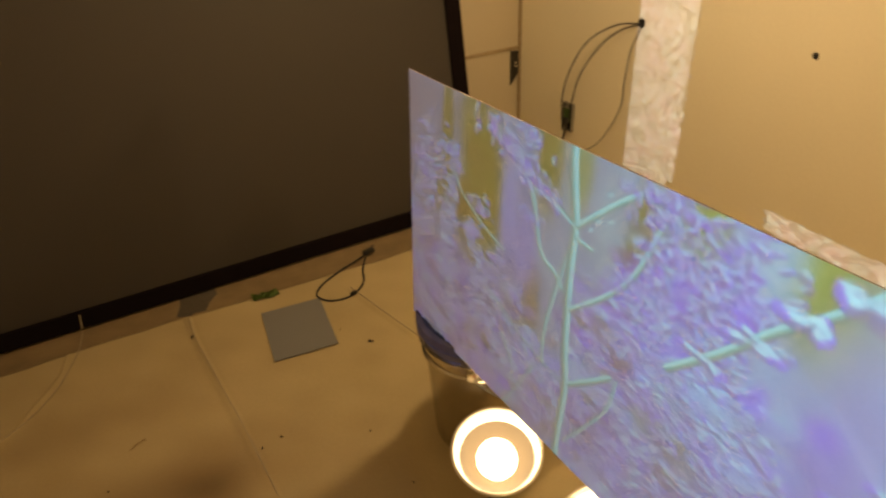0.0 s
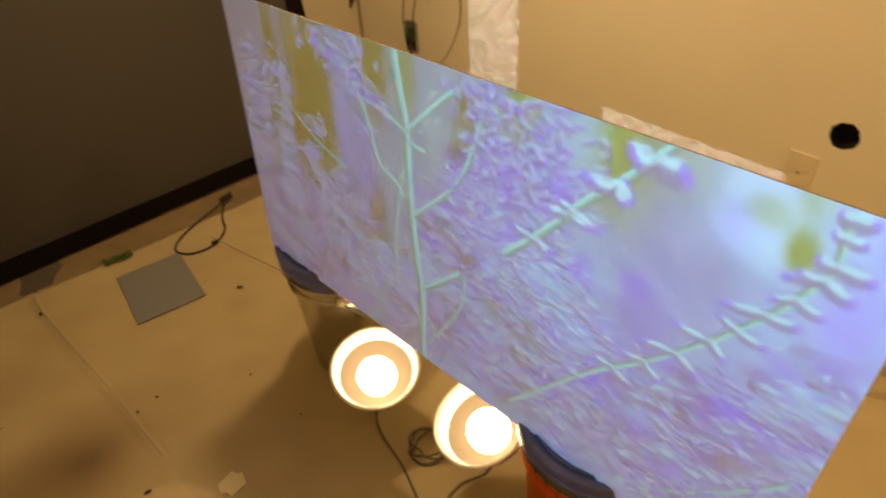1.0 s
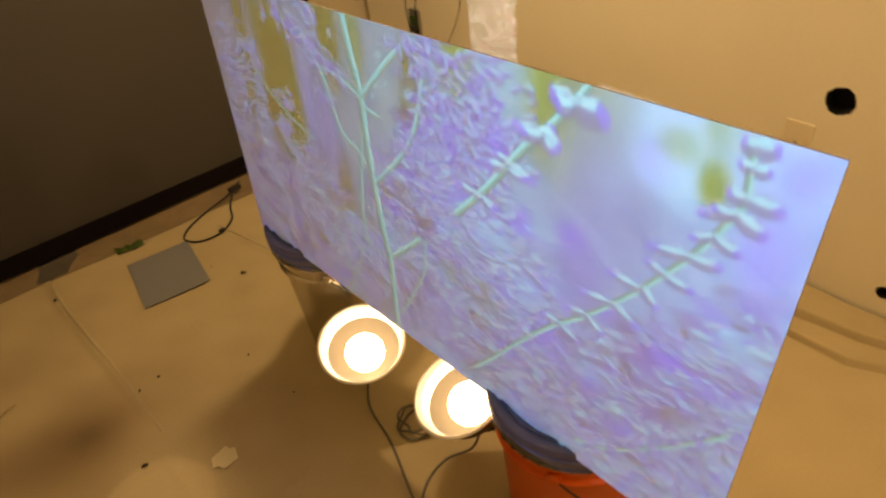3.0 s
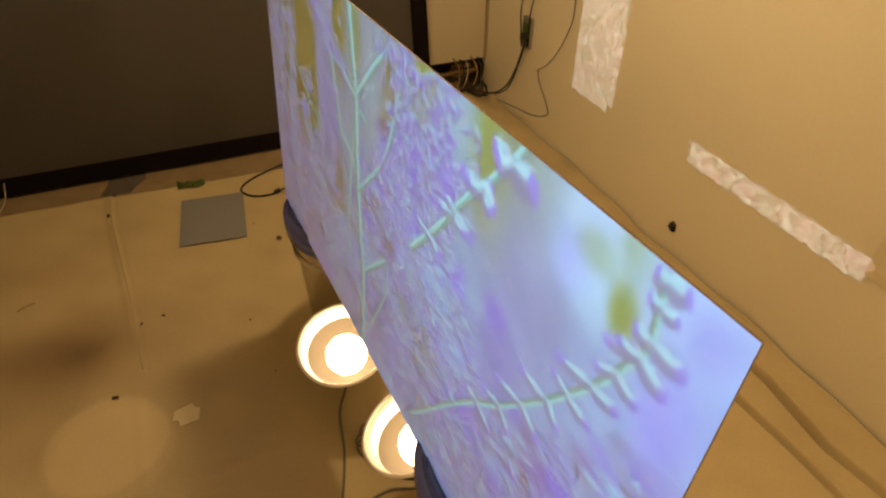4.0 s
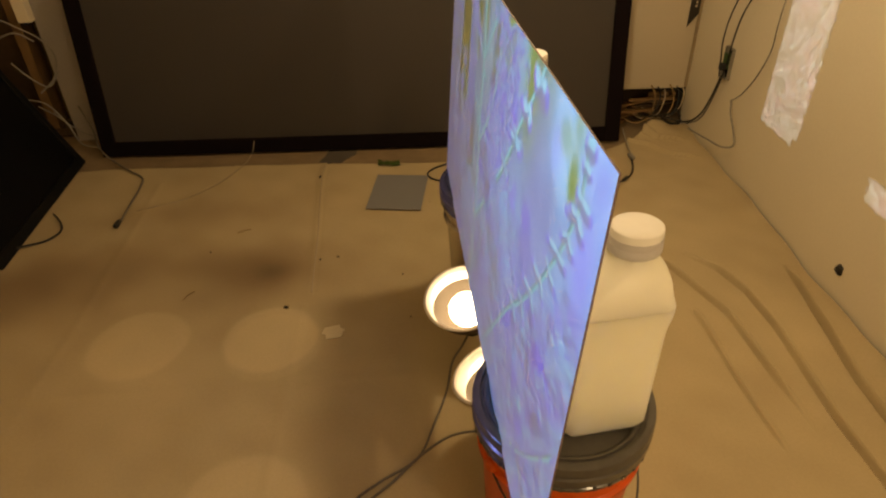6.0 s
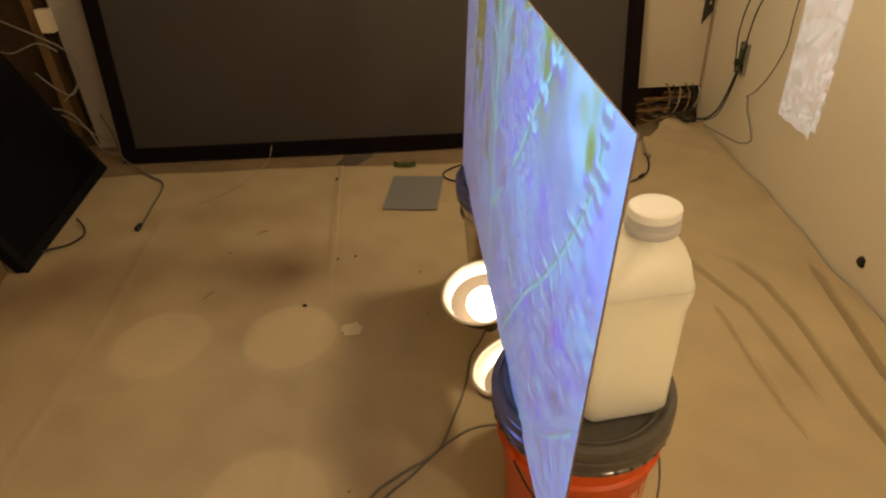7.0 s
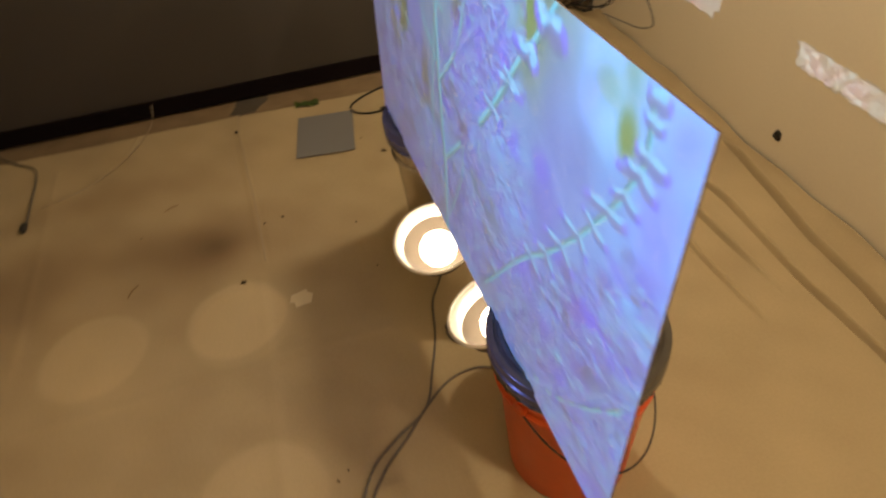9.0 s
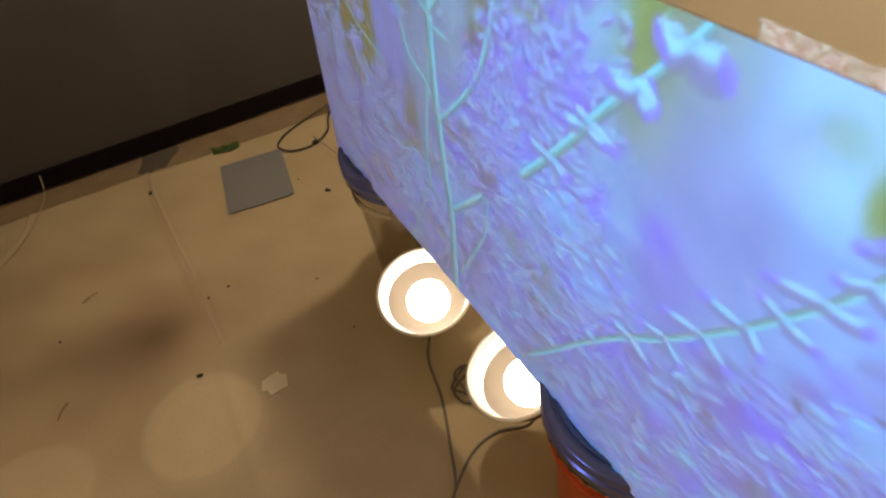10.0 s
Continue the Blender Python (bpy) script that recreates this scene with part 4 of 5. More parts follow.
# ---- jugs ----
def jug():
    """A square plastic jug with rounded corners, sloping shoulders and a screw cap, filled up to its shoulder."""
    j = thing("jug", "translucent white square plastic jug, nearly full, on a pail lid", "jug", Matrix(), "jugs behind the board")

    def section(half, corner, z, n=6, slide_x=0.0):
        ring = []
        for qx, qy, a0 in ((1, 1, 0), (-1, 1, 90), (-1, -1, 180), (1, -1, 270)):
            for i in range(n + 1):
                a = radians(a0 + 90 * i / n)
                ring.append((qx * (half - corner) * 1.06 - 0.003 + corner * math.cos(a) + slide_x, qy * (half - corner) + corner * math.sin(a), z))
        return ring

    def skin(rings, low=True, high=True):
        bm = bmesh.new()
        rows = [[bm.verts.new(q) for q in r] for r in rings]
        for a, b in zip(rows, rows[1:]):
            for i in range(len(a)):
                bm.faces.new((a[i], a[(i + 1) % len(a)], b[(i + 1) % len(b)], b[i]))
        if low:
            bm.faces.new(rows[0][::-1])
        if high:
            bm.faces.new(rows[-1])
        return bm

    part("body", skin([section(0.060, 0.022, 0.0), section(0.068, 0.022, 0.005), section(0.071, 0.022, 0.016), section(0.0715, 0.022, 0.10), section(0.0722, 0.022, 0.20), section(0.0728, 0.022, 0.220),
                       section(0.0742, 0.023, 0.234), section(0.0760, 0.024, 0.244), section(0.077, 0.024, 0.254), section(0.077, 0.024, 0.270)], True, False), M_LIQUID, j, "milky lower part full of liquid", smooth=True)
    part("shoulder", skin([section(0.077, 0.024, 0.270), section(0.0745, 0.026, 0.280), section(0.066, 0.030, 0.302, 6, 0.008), section(0.054, 0.034, 0.321, 6, 0.016), section(0.041, 0.035, 0.334, 6, 0.022),
                           section(0.034, 0.0339, 0.341, 6, 0.025), section(0.033, 0.0329, 0.347, 6, 0.025)], False), M_JUG, j, smooth=True)
    neck = Matrix.Translation((0.025, 0, 0.007))
    cap = part("cap", lathe([(0, 0.3760), (0.004, 0.3768), (0.020, 0.3765), (0.0355, 0.3765), (0.0382, 0.3745), (0.0392, 0.370), (0.0392, 0.362), (0, 0.362)], 56, neck), M_CAP, j, "white screw cap with a grey band", smooth=True)
    part("band", lathe([(0.036, 0.362), (0.0398, 0.361), (0.0402, 0.352), (0.0394, 0.350), (0.0408, 0.348), (0.0408, 0.338), (0.0388, 0.335), (0.033, 0.335)], 56, neck), M_BAND, cap, "greyish tamper band", smooth=True)
    return j


near_jug = jug()
near_jug.matrix_world = pose(-0.947, -1.946, 0.4115, 0, 0, 9) @ Matrix.Diagonal((1.0, 0.95, 0.965, 1))
far_jug = copy_thing(near_jug, pose(-0.985, -1.140, 0.4115, 0, 0, 6))


# ---- clamp lamps ----
def clamp_lamp(place, axis, cord_points):
    """A spun aluminium reflector on a socket with a spring clamp; place is the rim's centre."""
    l = thing("clamp_lamp", "lit aluminium clamp lamp facing up beside the pails", "lamp", Matrix.Translation(place), "clamp lamps")
    m = frame_of(axis)
    bowl = [(0.018, -0.108), (0.030, -0.106), (0.046, -0.098), (0.066, -0.080), (0.084, -0.052), (0.096, -0.022), (0.102, -0.004), (0.106, -0.001), (0.1085, 0.001)]
    part("reflector", lathe(bowl + [(r + 0.0012, z - 0.001) for r, z in bowl[::-1]], 64, m), M_ALU, l, "shiny spun reflector", smooth=True)
    lip = [(0.0905, -0.0352), (0.0945, -0.0242), (0.1005, -0.0040), (0.1050, 0.0005)]
    part("rolled_rim", lathe(lip + [(0.1065 + 0.0042 * math.cos(a), 0.0030 * math.sin(a)) for a in (math.pi * (1 - i / 5) for i in range(11))], 64, m), M_RIM, l, "rolled rim with the bulb's light in its colour", smooth=True)
    part("socket", lathe([(0, -0.170), (0.014, -0.170), (0.019, -0.164), (0.020, -0.112), (0.024, -0.113), (0.017, -0.111), (0, -0.111)], 24, m), M_SOCKET, l, smooth=True)
    bulb = [(0.0, -0.111), (0.013, -0.109), (0.014, -0.100), (0.022, -0.096)] + [(0.050 * math.cos(a), -0.056 + 0.045 * math.sin(a)) for a in (radians(q) for q in range(-55, 90, 12))] + [(0, -0.011)]
    part("bulb", lathe(bulb, 32, m), M_BULB, l, "glowing warm white bulb", smooth=True)
    clamp = bmesh.new()
    for side in (-1, 1):
        box(clamp, (0.018 * side, 0.012, -0.150), (0.003, 0.024, 0.06), m @ Matrix.Rotation(0.16 * side, 4, "Y"), 0.001)
    part("clamp", clamp, M_WIRE, l, "sprung steel clamp")
    return l


lamp_one = clamp_lamp((-1.145, -1.385, 0.212), (-0.16, -0.24, 0.95), None)
lamp_two = clamp_lamp((-1.085, -1.690, 0.245), (-0.34, 0.12, 0.93), None)

cord("lamp_cord", [(-1.125, -1.345, 0.06), (-1.15, -1.36, 0.012), (-1.18, -1.42, 0.010), (-1.20, -1.53, 0.010), (-1.235, -1.64, 0.010), (-1.275, -1.74, 0.010), (-1.36, -1.80, 0.010), (-1.425, -1.86, 0.010),
                   (-1.47, -1.98, 0.010), (-1.50, -2.2, 0.010)], 0.0033, M_GREY_CORD, "brown lamp cord lying on the drop cloth")
cord("lamp_cord", [(-1.045, -1.70, 0.08), (-1.07, -1.69, 0.02), (-1.13, -1.665, 0.010), (-1.20, -1.68, 0.010), (-1.27, -1.735, 0.011), (-1.33, -1.80, 0.010), (-1.40, -1.87, 0.010), (-1.455, -1.98, 0.010), (-1.49, -2.2, 0.016)],
     0.0033, M_GREY_CORD, "brown lamp cord lying on the drop cloth")
coil = [(-1.115 + 0.045 * math.cos(a) * (1 + 0.3 * math.sin(2.3 * a)), -1.535 + 0.045 * math.sin(a) * (1 + 0.25 * math.cos(1.7 * a)), 0.010 + 0.0022 * a / 2) for a in (0.75 * i for i in range(26))]
cord("coiled_cord", coil, 0.0030, M_GREY_CORD, "small tangle of spare lamp cord on the cloth", steps=6)


# ---- big leaning screen ----
def projection_screen():
    lean = math.degrees(math.atan(0.15))
    s = thing("projection_screen", "large grey projection screen with black border leaning on the wall", "projection screen", pose(-1.5485, -0.012, 0.006, -lean))
    w, h, b = 2.391, 1.40, 0.066
    part("fabric", boxed((0, 0.020, h / 2), (w - 2 * b + 0.01, 0.006, h - 2 * b + 0.01)), M_FABRIC, s, "plain dark grey screen fabric")
    for x in (-1, 1):
        part("side_bar", boxed(((w - b) / 2 * x, 0.018, h / 2), (b, 0.034, h), bevel=0.004), M_BLACK, s)
    for z in (b / 2, h - b / 2):
        part("cross_bar", boxed((0, 0.018, z), (w - 2 * b, 0.033, b), bevel=0.004), M_BLACK, s)
    return s


projection_screen()


# ---- television on the left ----
def television():
    t = thing("television", "switched-off black flat television leaning against the side", "television", Matrix.Translation((-2.765, -0.48, 0.008)) @ Matrix.Rotation(radians(5.8), 4, "Z") @ Matrix.Rotation(radians(-24), 4, "Y"))
    w, h = 0.84, 0.78
    part("back_shell", boxed((-0.022, 0, h / 2), (0.036, w - 0.01, h - 0.01), bevel=0.006), M_BEZEL, t)
    part("screen_panel", boxed((0.000, 0, h / 2 + 0.004), (0.004, w - 0.07, h - 0.075)), M_TV, t, "glossy black screen")
    for y in (-1, 1):
        part("bezel", boxed((0.001, y * (w / 2 - 0.018), h / 2), (0.014, 0.036, h), bevel=0.003), M_BEZEL, t)
    for z in (0.02, h - 0.018):
        part("bezel", boxed((0.001, 0, z), (0.0135, w - 0.072, 0.04), bevel=0.003), M_BEZEL, t)
    return t


television()
single("cardboard_box", boxed((0, 0, 0.06), (0.26, 0.24, 0.12), bevel=0.004), M_CARD, "plain brown cardboard box beside the television", "box", at=pose(-2.90, -1.04, 0.006, 0, 0, 12))
cord("black_loop_cord", [(-2.70, -0.56, 0.03), (-2.66, -0.60, 0.012), (-2.635, -0.66, 0.010), (-2.66, -0.72, 0.010), (-2.71, -0.76, 0.017), (-2.76, -0.80, 0.02)], 0.004, M_CORD, "short loop of black cord by the television")


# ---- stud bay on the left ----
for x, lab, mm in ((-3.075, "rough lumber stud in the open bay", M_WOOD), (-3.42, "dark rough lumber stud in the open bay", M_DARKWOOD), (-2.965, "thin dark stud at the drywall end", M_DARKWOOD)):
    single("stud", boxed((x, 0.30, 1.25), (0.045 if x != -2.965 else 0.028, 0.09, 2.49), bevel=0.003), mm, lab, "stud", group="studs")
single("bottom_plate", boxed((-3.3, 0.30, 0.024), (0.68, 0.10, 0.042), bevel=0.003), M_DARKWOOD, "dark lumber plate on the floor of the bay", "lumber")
adapter = thing("wall_adapter", "white plug-in adapter box on the drywall end", "adapter", pose(-2.968, 0.175, 0.58))
part("case", boxed((0, 0, 0.045), (0.055, 0.045, 0.10), bevel=0.006), M_PLATE, adapter)
part("plug_stub", boxed((0, -0.005, -0.008), (0.022, 0.022, 0.016), bevel=0.003), M_CORD, adapter)
for i, pts in enumerate((
        [(-3.25, 0.20, 0.66), (-3.12, 0.15, 0.62), (-3.0, 0.14, 0.56), (-2.93, 0.16, 0.50), (-2.90, 0.17, 0.42), (-2.93, 0.15, 0.33), (-3.0, 0.13, 0.27)],
        [(-3.3, 0.20, 0.52), (-3.16, 0.14, 0.50), (-3.02, 0.13, 0.54), (-2.95, 0.14, 0.50)],
        [(-3.1, 0.16, 0.40), (-3.02, 0.14, 0.33), (-2.95, 0.13, 0.30), (-2.90, 0.15, 0.36)],
        [(-3.05, 0.15, 0.20), (-2.97, 0.13, 0.16), (-2.90, 0.12, 0.10), (-2.83, 0.12, 0.06), (-2.76, 0.10, 0.09)],
        [(-3.10, 0.14, 0.24), (-2.99, 0.12, 0.22), (-2.92, 0.11, 0.12), (-2.88, 0.09, 0.035), (-2.80, 0.08, 0.016)])):
    cord("white_cable", pts, 0.0034, M_WHITE_CORD, "white cable hanging across the stud bay")
cord("extension_cord", [(-2.86, 0.14, 0.20), (-2.80, 0.08, 0.11), (-2.74, -0.02, 0.05), (-2.66, -0.08, 0.015), (-2.56, -0.17, 0.012), (-2.48, -0.24, 0.011), (-2.455, -0.34, 0.011), (-2.44, -0.46, 0.017), (-2.43, -0.60, 0.012)],
     0.0042, M_GREY_CORD, "grey-brown extension cord trailing over the cloth")
single("cord_plug", lathe([(0, -0.022), (0.007, -0.022), (0.010, -0.012), (0.011, 0.014), (0.008, 0.020), (0, 0.020)], 14, Matrix.Translation((-2.432, -0.625, 0.016)) @ Matrix.Rotation(radians(90), 4, "X")), M_CORD, "black plug end of the extension cord", "plug", smooth=True)
cord("thin_wire", [(-2.039, 0.0, 0.06), (-2.045, -0.06, 0.02), (-2.07, -0.17, 0.012), (-2.14, -0.33, 0.012), (-2.25, -0.45, 0.011), (-2.40, -0.52, 0.010)], 0.0018, M_CLOTH_SEAM, "thin pale wire trailing from the screen")


# ---- right wall fittings ----
def receptacle():
    r = thing("wall_outlet", "ivory double wall outlet with its cover plate", "outlet", pose(0, -1.818, 0.432))
    part("plate", boxed((-0.003, 0, 0), (0.006, 0.072, 0.115), bevel=0.002), M_PLATE, r)
    for z in (-0.021, 0.021):
        face = part("socket", lathe([(0, 0), (0.016, 0), (0.0165, -0.002), (0, -0.002)], 24, Matrix.Translation((-0.008, 0, z)) @ Matrix.Rotation(radians(-90), 4, "Y") @ Matrix.Rotation(math.pi, 4, "X")), M_PLATE, r, smooth=True)
        for y in (-0.006, 0.009):
            part("slot", boxed((-0.0086, y, z + 0.003), (0.0012, 0.002, 0.008)), M_HOLE, face)
        part("ground_slot", boxed((-0.0086, 0, z - 0.007), (0.0012, 0.004, 0.004)), M_HOLE, face)
    part("screw", lathe([(0, 0.001), (0.003, 0.001), (0.0035, 0), (0, 0)], 12, Matrix.Translation((-0.007, 0, 0)) @ Matrix.Rotation(radians(-90), 4, "Y")), M_WIRE, r)
    return r


receptacle()


def open_box():
    r = thing("junction_box", "open electrical box with bare device and cables", "electrical box", pose(-0.001, -0.186, 0.418))
    part("back", boxed((-0.003, 0, 0), (0.004, 0.058, 0.116)), M_HOLE, r)
    for y in (-1, 1):
        part("flange", boxed((-0.008, 0.030 * y, 0), (0.014, 0.003, 0.120), bevel=0.001), M_BOXSTEEL, r)
    for z in (-1, 1):
        part("flange", boxed((-0.008, 0, 0.060 * z), (0.014, 0.060, 0.003), bevel=0.001), M_BOXSTEEL, r)
    part("device", boxed((-0.014, 0.002, 0.008), (0.016, 0.030, 0.062), bevel=0.003), M_CIRCUIT, r, "greenish bare outlet body")
    for z in (-0.044, 0.048):
        part("bracket", boxed((-0.016, 0, z), (0.003, 0.022, 0.020), bevel=0.001), M_BOXSTEEL, r)
    part("plug", boxed((-0.030, -0.008, -0.012), (0.024, 0.022, 0.026), bevel=0.004), M_CORD, r, "black plug pushed in")
    return r


open_box()
single("cable_grommet", lathe([(0, 0.001), (0.012, 0.001), (0.017, 0.003), (0.014, 0.006), (0.009, 0.005), (0, 0.005)], 14, Matrix.Translation((0, -0.545, 0.870)) @ Matrix.Rotation(radians(-90), 4, "Y")), M_HOLE, "ragged dark hole where cables leave the wall", "hole")
single("nail_hole", lathe([(0, 0.0015), (0.007, 0.0015), (0.010, 0.0005), (0, 0.0005)], 9, Matrix.Translation((0, -1.196, 0.900)) @ Matrix.Rotation(radians(-90), 4, "Y")), M_HOLE, "small black hole in the cream wall", "hole")
single("nail_hole", lathe([(0, 0.0015), (0.006, 0.0015), (0.009, 0.0005), (0, 0.0005)], 9, Matrix.Translation((0, -2.246, 0.092)) @ Matrix.Rotation(radians(-90), 4, "Y")), M_HOLE, "small black hole low in the cream wall", "hole")
single("hole_cover", boxed((0, 0, 0), (0.012, 0.020, 0.026), bevel=0.003), M_CORD, "black plastic stub poking from a wall hole", "stub", at=pose(-0.006, -1.196, 0.118, 20))
for pts in ([(-0.006, -0.545, 0.870), (-0.04, -0.45, 0.85), (-0.06, -0.33, 0.77), (-0.06, -0.24, 0.64), (-0.05, -0.19, 0.52), (-0.035, -0.175, 0.43), (-0.030, -0.18, 0.36)],
            [(-0.006, -0.542, 0.866), (-0.03, -0.47, 0.835), (-0.04, -0.38, 0.76), (-0.04, -0.29, 0.645), (-0.03, -0.235, 0.53), (-0.022, -0.205, 0.42), (-0.022, -0.17, 0.30), (-0.03, -0.10, 0.15), (-0.06, -0.03, 0.09)]):
    cord("wall_cable", pts, 0.0028, M_CORD, "black cable looping from a wall hole to the box")
cord("wall_cable", [(-0.006, -0.55, 0.862), (-0.018, -0.525, 0.78), (-0.016, -0.505, 0.66), (-0.014, -0.50, 0.56), (-0.016, -0.45, 0.45), (-0.022, -0.385, 0.36), (-0.018, -0.30, 0.30)], 0.0018, M_CORD, "thin black cable drooping down the wall")
cord("grey_wall_cable", [(-0.012, -0.30, 0.30), (-0.018, -0.33, 0.26), (-0.02, -0.40, 0.20), (-0.022, -0.42, 0.16), (-0.03, -0.34, 0.12), (-0.04, -0.22, 0.10), (-0.07, -0.08, 0.09)], 0.0034, M_WHITE_CORD, "greyish cable curling down to the floor")
cord("black_wall_cable", [(-0.03, -0.20, 0.37), (-0.035, -0.16, 0.26), (-0.04, -0.10, 0.16), (-0.07, -0.03, 0.10), (-0.15, 0.06, 0.09), (-0.22, 0.14, 0.06)], 0.0040, M_CORD, "thick black cable falling into the corner")
bm = bmesh.new()
ring = [(-0.052, 0.622), (-0.005, 0.618), (-0.005, 0.525), (-0.052, 0.462)]
f = [bm.verts.new((x, BACK - 0.001, z)) for x, z in ring]
g = [bm.verts.new((x, BACK - 0.007, z)) for x, z in ring]
bm.faces.new(f)
bm.faces.new(g[::-1])
for i in range(4):
    bm.faces.new((f[i], g[i], g[(i + 1) % 4], f[(i + 1) % 4]))
plate = thing("switch_plate", "dark bronze plate cut off at a slant", "switch plate", Matrix())
body = part("plate", bm, M_DARKPLATE, plate)
for z in (0.552, 0.568):
    part("toggle", boxed((-0.028, BACK - 0.010, z), (0.006, 0.006, 0.008), bevel=0.001), M_PLATE, plate)

# rubble and loose cable in the gap under the back wall
rng = random.Random(4)
for i in range(16):
    n = rng.uniform(0.06, 0.22)
    single("wood_scrap", boxed((0, 0, 0), (n, rng.uniform(0.012, 0.035), rng.uniform(0.008, 0.018)), bevel=0.002), rng.choice((M_WOOD, M_WOOD, M_DARKWOOD)), "splintered scrap of brown wood in the wall gap", "wood scrap", group="wood scraps",
           at=pose(rng.uniform(-0.34, -0.06), rng.uniform(0.16, 0.34), 0.018 + 0.008 * i, rng.uniform(-12, 12), rng.uniform(-14, 14), rng.uniform(-40, 40)))
for i in range(6):
    x, y = -0.22 + 0.030 * i, 0.16 + 0.02 * (i % 3)
    cord("loose_cable", [(x - 0.10, y + 0.08, 0.05), (x - 0.03, y - 0.02, 0.03), (x + 0.03, y - 0.05, 0.07 + 0.015 * (i % 2)), (x + 0.06, y - 0.02, 0.15), (x + 0.05, y + 0.05, 0.19), (x + 0.02, y + 0.12, 0.16)], 0.0034,
         (M_TWIG, M_CORD, M_CLOTH_SEAM)[i % 3], "loose cable curling in the corner gap")
tie = [(-0.10 + 0.045 * math.cos(a), 0.06 + 0.04 * math.sin(2.1 * a), 0.09 + 0.028 * math.sin(a)) for a in (0.9 * i for i in range(14))]
cord("cable_knot", tie, 0.004, M_CORD, "knot of black cable heaped on the cloth", steps=5)


# ---- loose things on the cloth ----
def flat(name, corners, z, thick, mat, label, category):
    bm = bmesh.new()
    a = [bm.verts.new((x, y, z + thick)) for x, y in corners]
    b = [bm.verts.new((x, y, z)) for x, y in corners]
    bm.faces.new(a)
    bm.faces.new(b[::-1])
    for i in range(len(a)):
        bm.faces.new((a[i], b[i], b[(i + 1) % len(a)], a[(i + 1) % len(a)]))
    return single(name, bm, mat, label, category)


flat("paper_sheet", [(-1.458, -0.279), (-1.241, -0.302), (-1.272, -0.586), (-1.489, -0.563)], 0.0095, 0.0012, M_PAPER, "grey sheet of paper lying on the drop cloth", "paper")
bm = bmesh.new()
rng = random.Random(9)
for x, y, w, h in ((-0.024, 0.004, 0.050, 0.038), (0.018, -0.006, 0.052, 0.034)):
    rows = [[bm.verts.new((x + w * (i / 4 - 0.5) + rng.uniform(-0.003, 0.003), y + h * (k / 3 - 0.5) + rng.uniform(-0.004, 0.004), 0.006 + rng.uniform(0, 0.016))) for i in range(5)] for k in range(4)]
    for p, q in zip(rows, rows[1:]):
        for i in range(4):
            bm.faces.new((p[i], p[i + 1], q[i + 1], q[i]))
bmesh.ops.solidify(bm, geom=bm.faces[:], thickness=0.0012)
single("green_tape", bm, M_GREEN, "crumpled scrap of green tape", "tape", at=pose(-1.412, -0.178, 0.003))
flat("floor_scuff", [(-1.735, -0.110), (-1.712, -0.050), (-1.700, 0.06), (-1.575, 0.06), (-1.572, -0.040), (-1.610, -0.085), (-1.632, -0.128), (-1.675, -0.120), (-1.690, -0.135)], -0.0048, 0.0008, M_SCUFF, "dark scuffed patch on the bare subfloor", "scuff mark")
flat("tape_scrap", [(-1.558, -1.258), (-1.515, -1.247), (-1.510, -1.262), (-1.498, -1.268), (-1.505, -1.303), (-1.548, -1.310), (-1.552, -1.290), (-1.565, -1.286)], 0.009, 0.0015, M_MASK, "torn square of pale masking tape on the cloth", "tape")
for x, y, s, t in ((-1.693, -1.157, 0.009, 0), (-1.175, -0.631, 0.008, 1), (-1.168, -0.640, 0.006, 1), (-1.62, -0.90, 0.005, 1), (-1.705, -0.285, 0.008, 1), (-1.56, -0.885, 0.005, 0), (-2.66, -1.22, 0.013, 0), (-1.33, -1.0, 0.004, 1),
                   (-1.50, -1.86, 0.004, 0), (-1.475, -1.84, 0.003, 0), (-1.30, -1.22, 0.003, 1), (-2.02, -0.83, 0.004, 1), (-1.24, -0.52, 0.003, 0)):
    bm = bmesh.new()
    bmesh.ops.create_icosphere(bm, subdivisions=1, radius=s, matrix=Matrix.Diagonal((1, 0.7, 0.6, 1)))
    for v in bm.verts:
        v.co *= 1 + 0.35 * math.sin(v.co.x * 900 + v.co.y * 1300 + x * 40)
    single("crumb", bm, M_DEBRIS, "small dark crumb of debris on the cloth", "debris", group="crumbs on the cloth", at=pose(x, y, 0.009 + 0.3 * s, 0, 0, 70 * t))
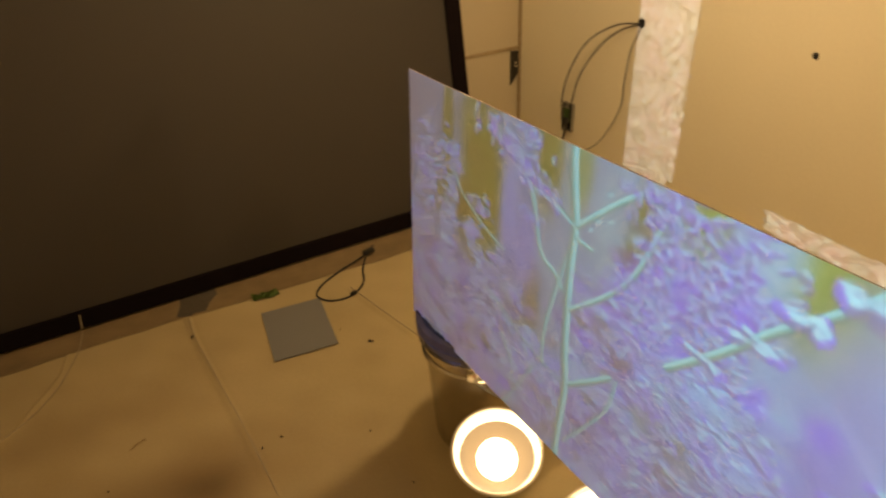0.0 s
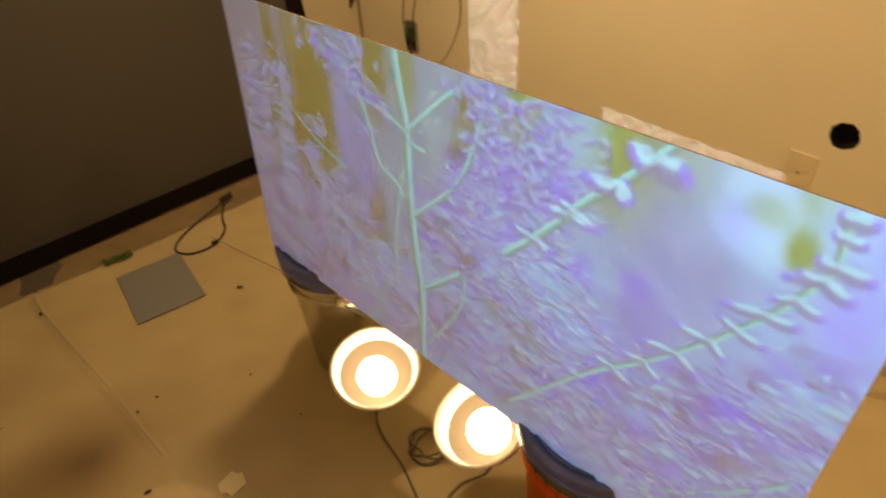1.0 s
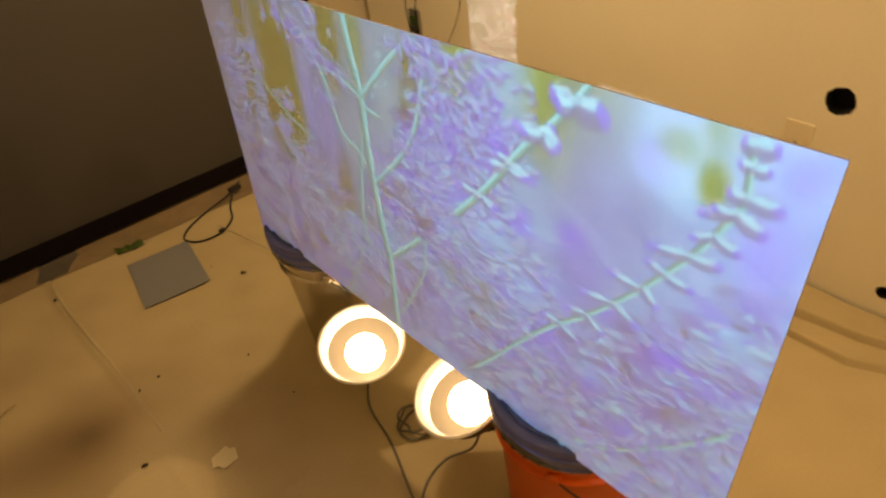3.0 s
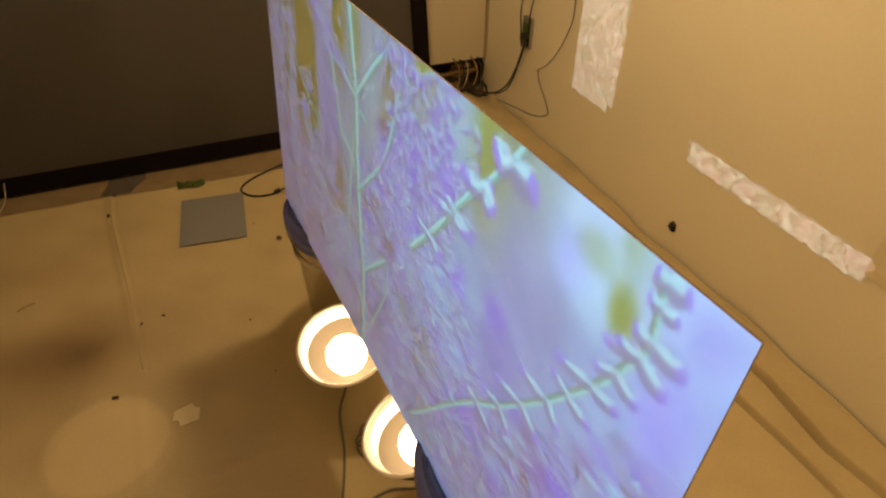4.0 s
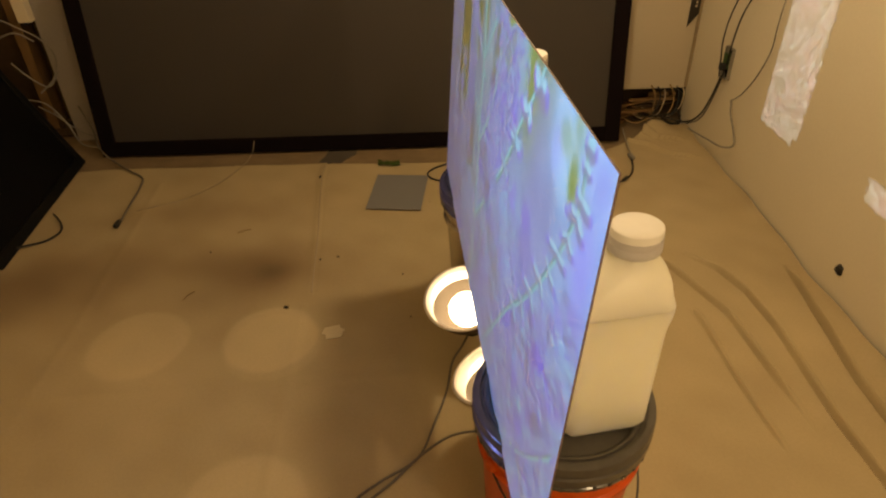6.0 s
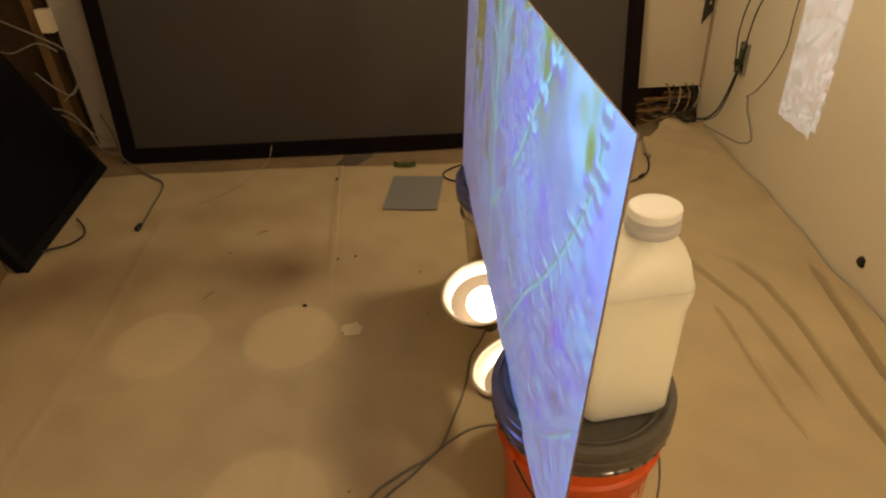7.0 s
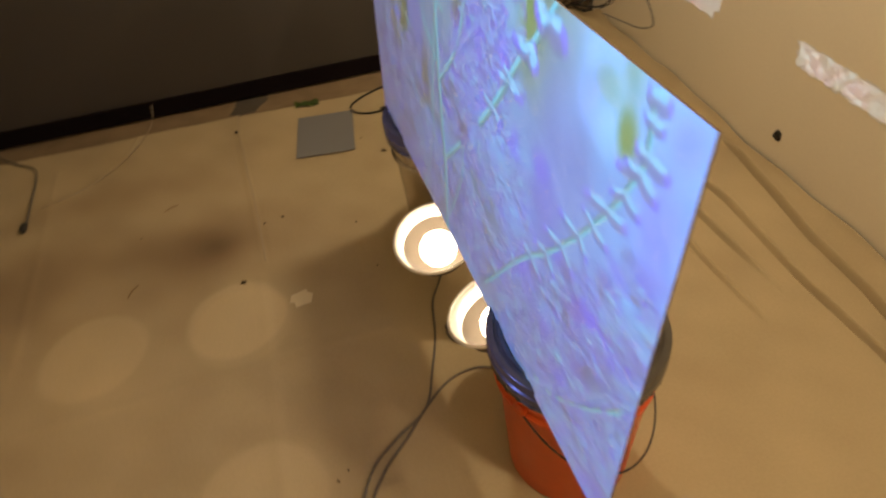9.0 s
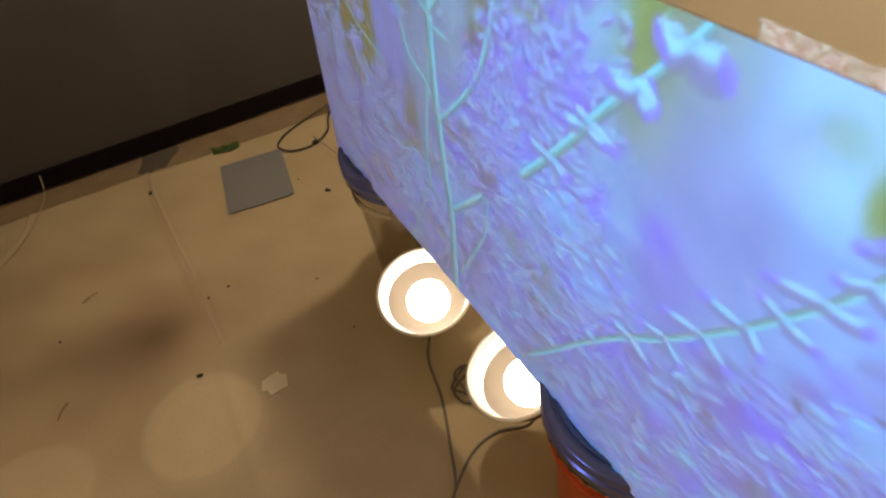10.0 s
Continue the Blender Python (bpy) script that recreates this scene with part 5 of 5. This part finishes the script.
for x, y, a in ((-1.93, -0.70, 26), (-2.02, -1.08, 60)):
    single("twig", tube([(-0.025, 0, 0), (0, 0.003, 0.002), (0.025, 0, 0)], 0.0012, 6, 4), M_TWIG, "short dry splinter on the drop cloth", "splinter", group="crumbs on the cloth", at=pose(x, y, 0.011, 0, 0, a))
cord("black_cable", [(-0.93, -0.10, 0.03), (-1.00, -0.13, 0.012), (-1.10, -0.17, 0.011), (-1.20, -0.225, 0.011), (-1.245, -0.285, 0.011), (-1.21, -0.345, 0.011), (-1.13, -0.355, 0.011), (-1.06, -0.30, 0.011), (-1.03, -0.22, 0.012), (-0.98, -0.13, 0.014)],
     0.0036, M_CORD, "loop of thin black cable on the cloth")
single("cable_plug", boxed((0, 0, 0), (0.022, 0.014, 0.012), bevel=0.003), M_CORD, "small black plug on the cable loop", "plug", at=pose(-1.122, -0.352, 0.016, 0, 0, 15))
cord("black_cable", [(-0.35, -0.215, 0.016), (-0.366, -0.30, 0.013), (-0.40, -0.37, 0.012), (-0.45, -0.415, 0.012), (-0.52, -0.455, 0.012), (-0.62, -0.50, 0.012)], 0.0036, M_CORD, "thin black cable lying behind the board")
cord("white_cable_end", [(-0.325, 0.05, 0.045), (-0.328, -0.03, 0.022), (-0.335, -0.11, 0.016), (-0.344, -0.185, 0.016)], 0.0030, M_WHITE_CORD, "white cable end coming out from under the screen")
single("cable_ferrite", lathe([(0, -0.018), (0.006, -0.018), (0.0075, -0.014), (0.0075, 0.014), (0.006, 0.018), (0, 0.018)], 14, Matrix.Translation((-0.425, -0.395, 0.016)) @ Matrix.Rotation(radians(-40), 4, "Z") @ Matrix.Rotation(radians(90), 4, "X")), M_CORD, "black bead on the cable behind the board", "cable bead", smooth=True)
single("inline_switch", boxed((0, 0, 0), (0.05, 0.022, 0.018), bevel=0.005), M_CORD, "black in-line box on the floor cable", "switch", at=pose(-0.96, -0.115, 0.020, 0, 0, 12))
single("white_connector", boxed((0, 0, 0), (0.016, 0.045, 0.014), bevel=0.004), M_WHITE_CORD, "white connector on the floor cable", "connector", at=pose(-0.347, -0.198, 0.019, 0, 0, 8))
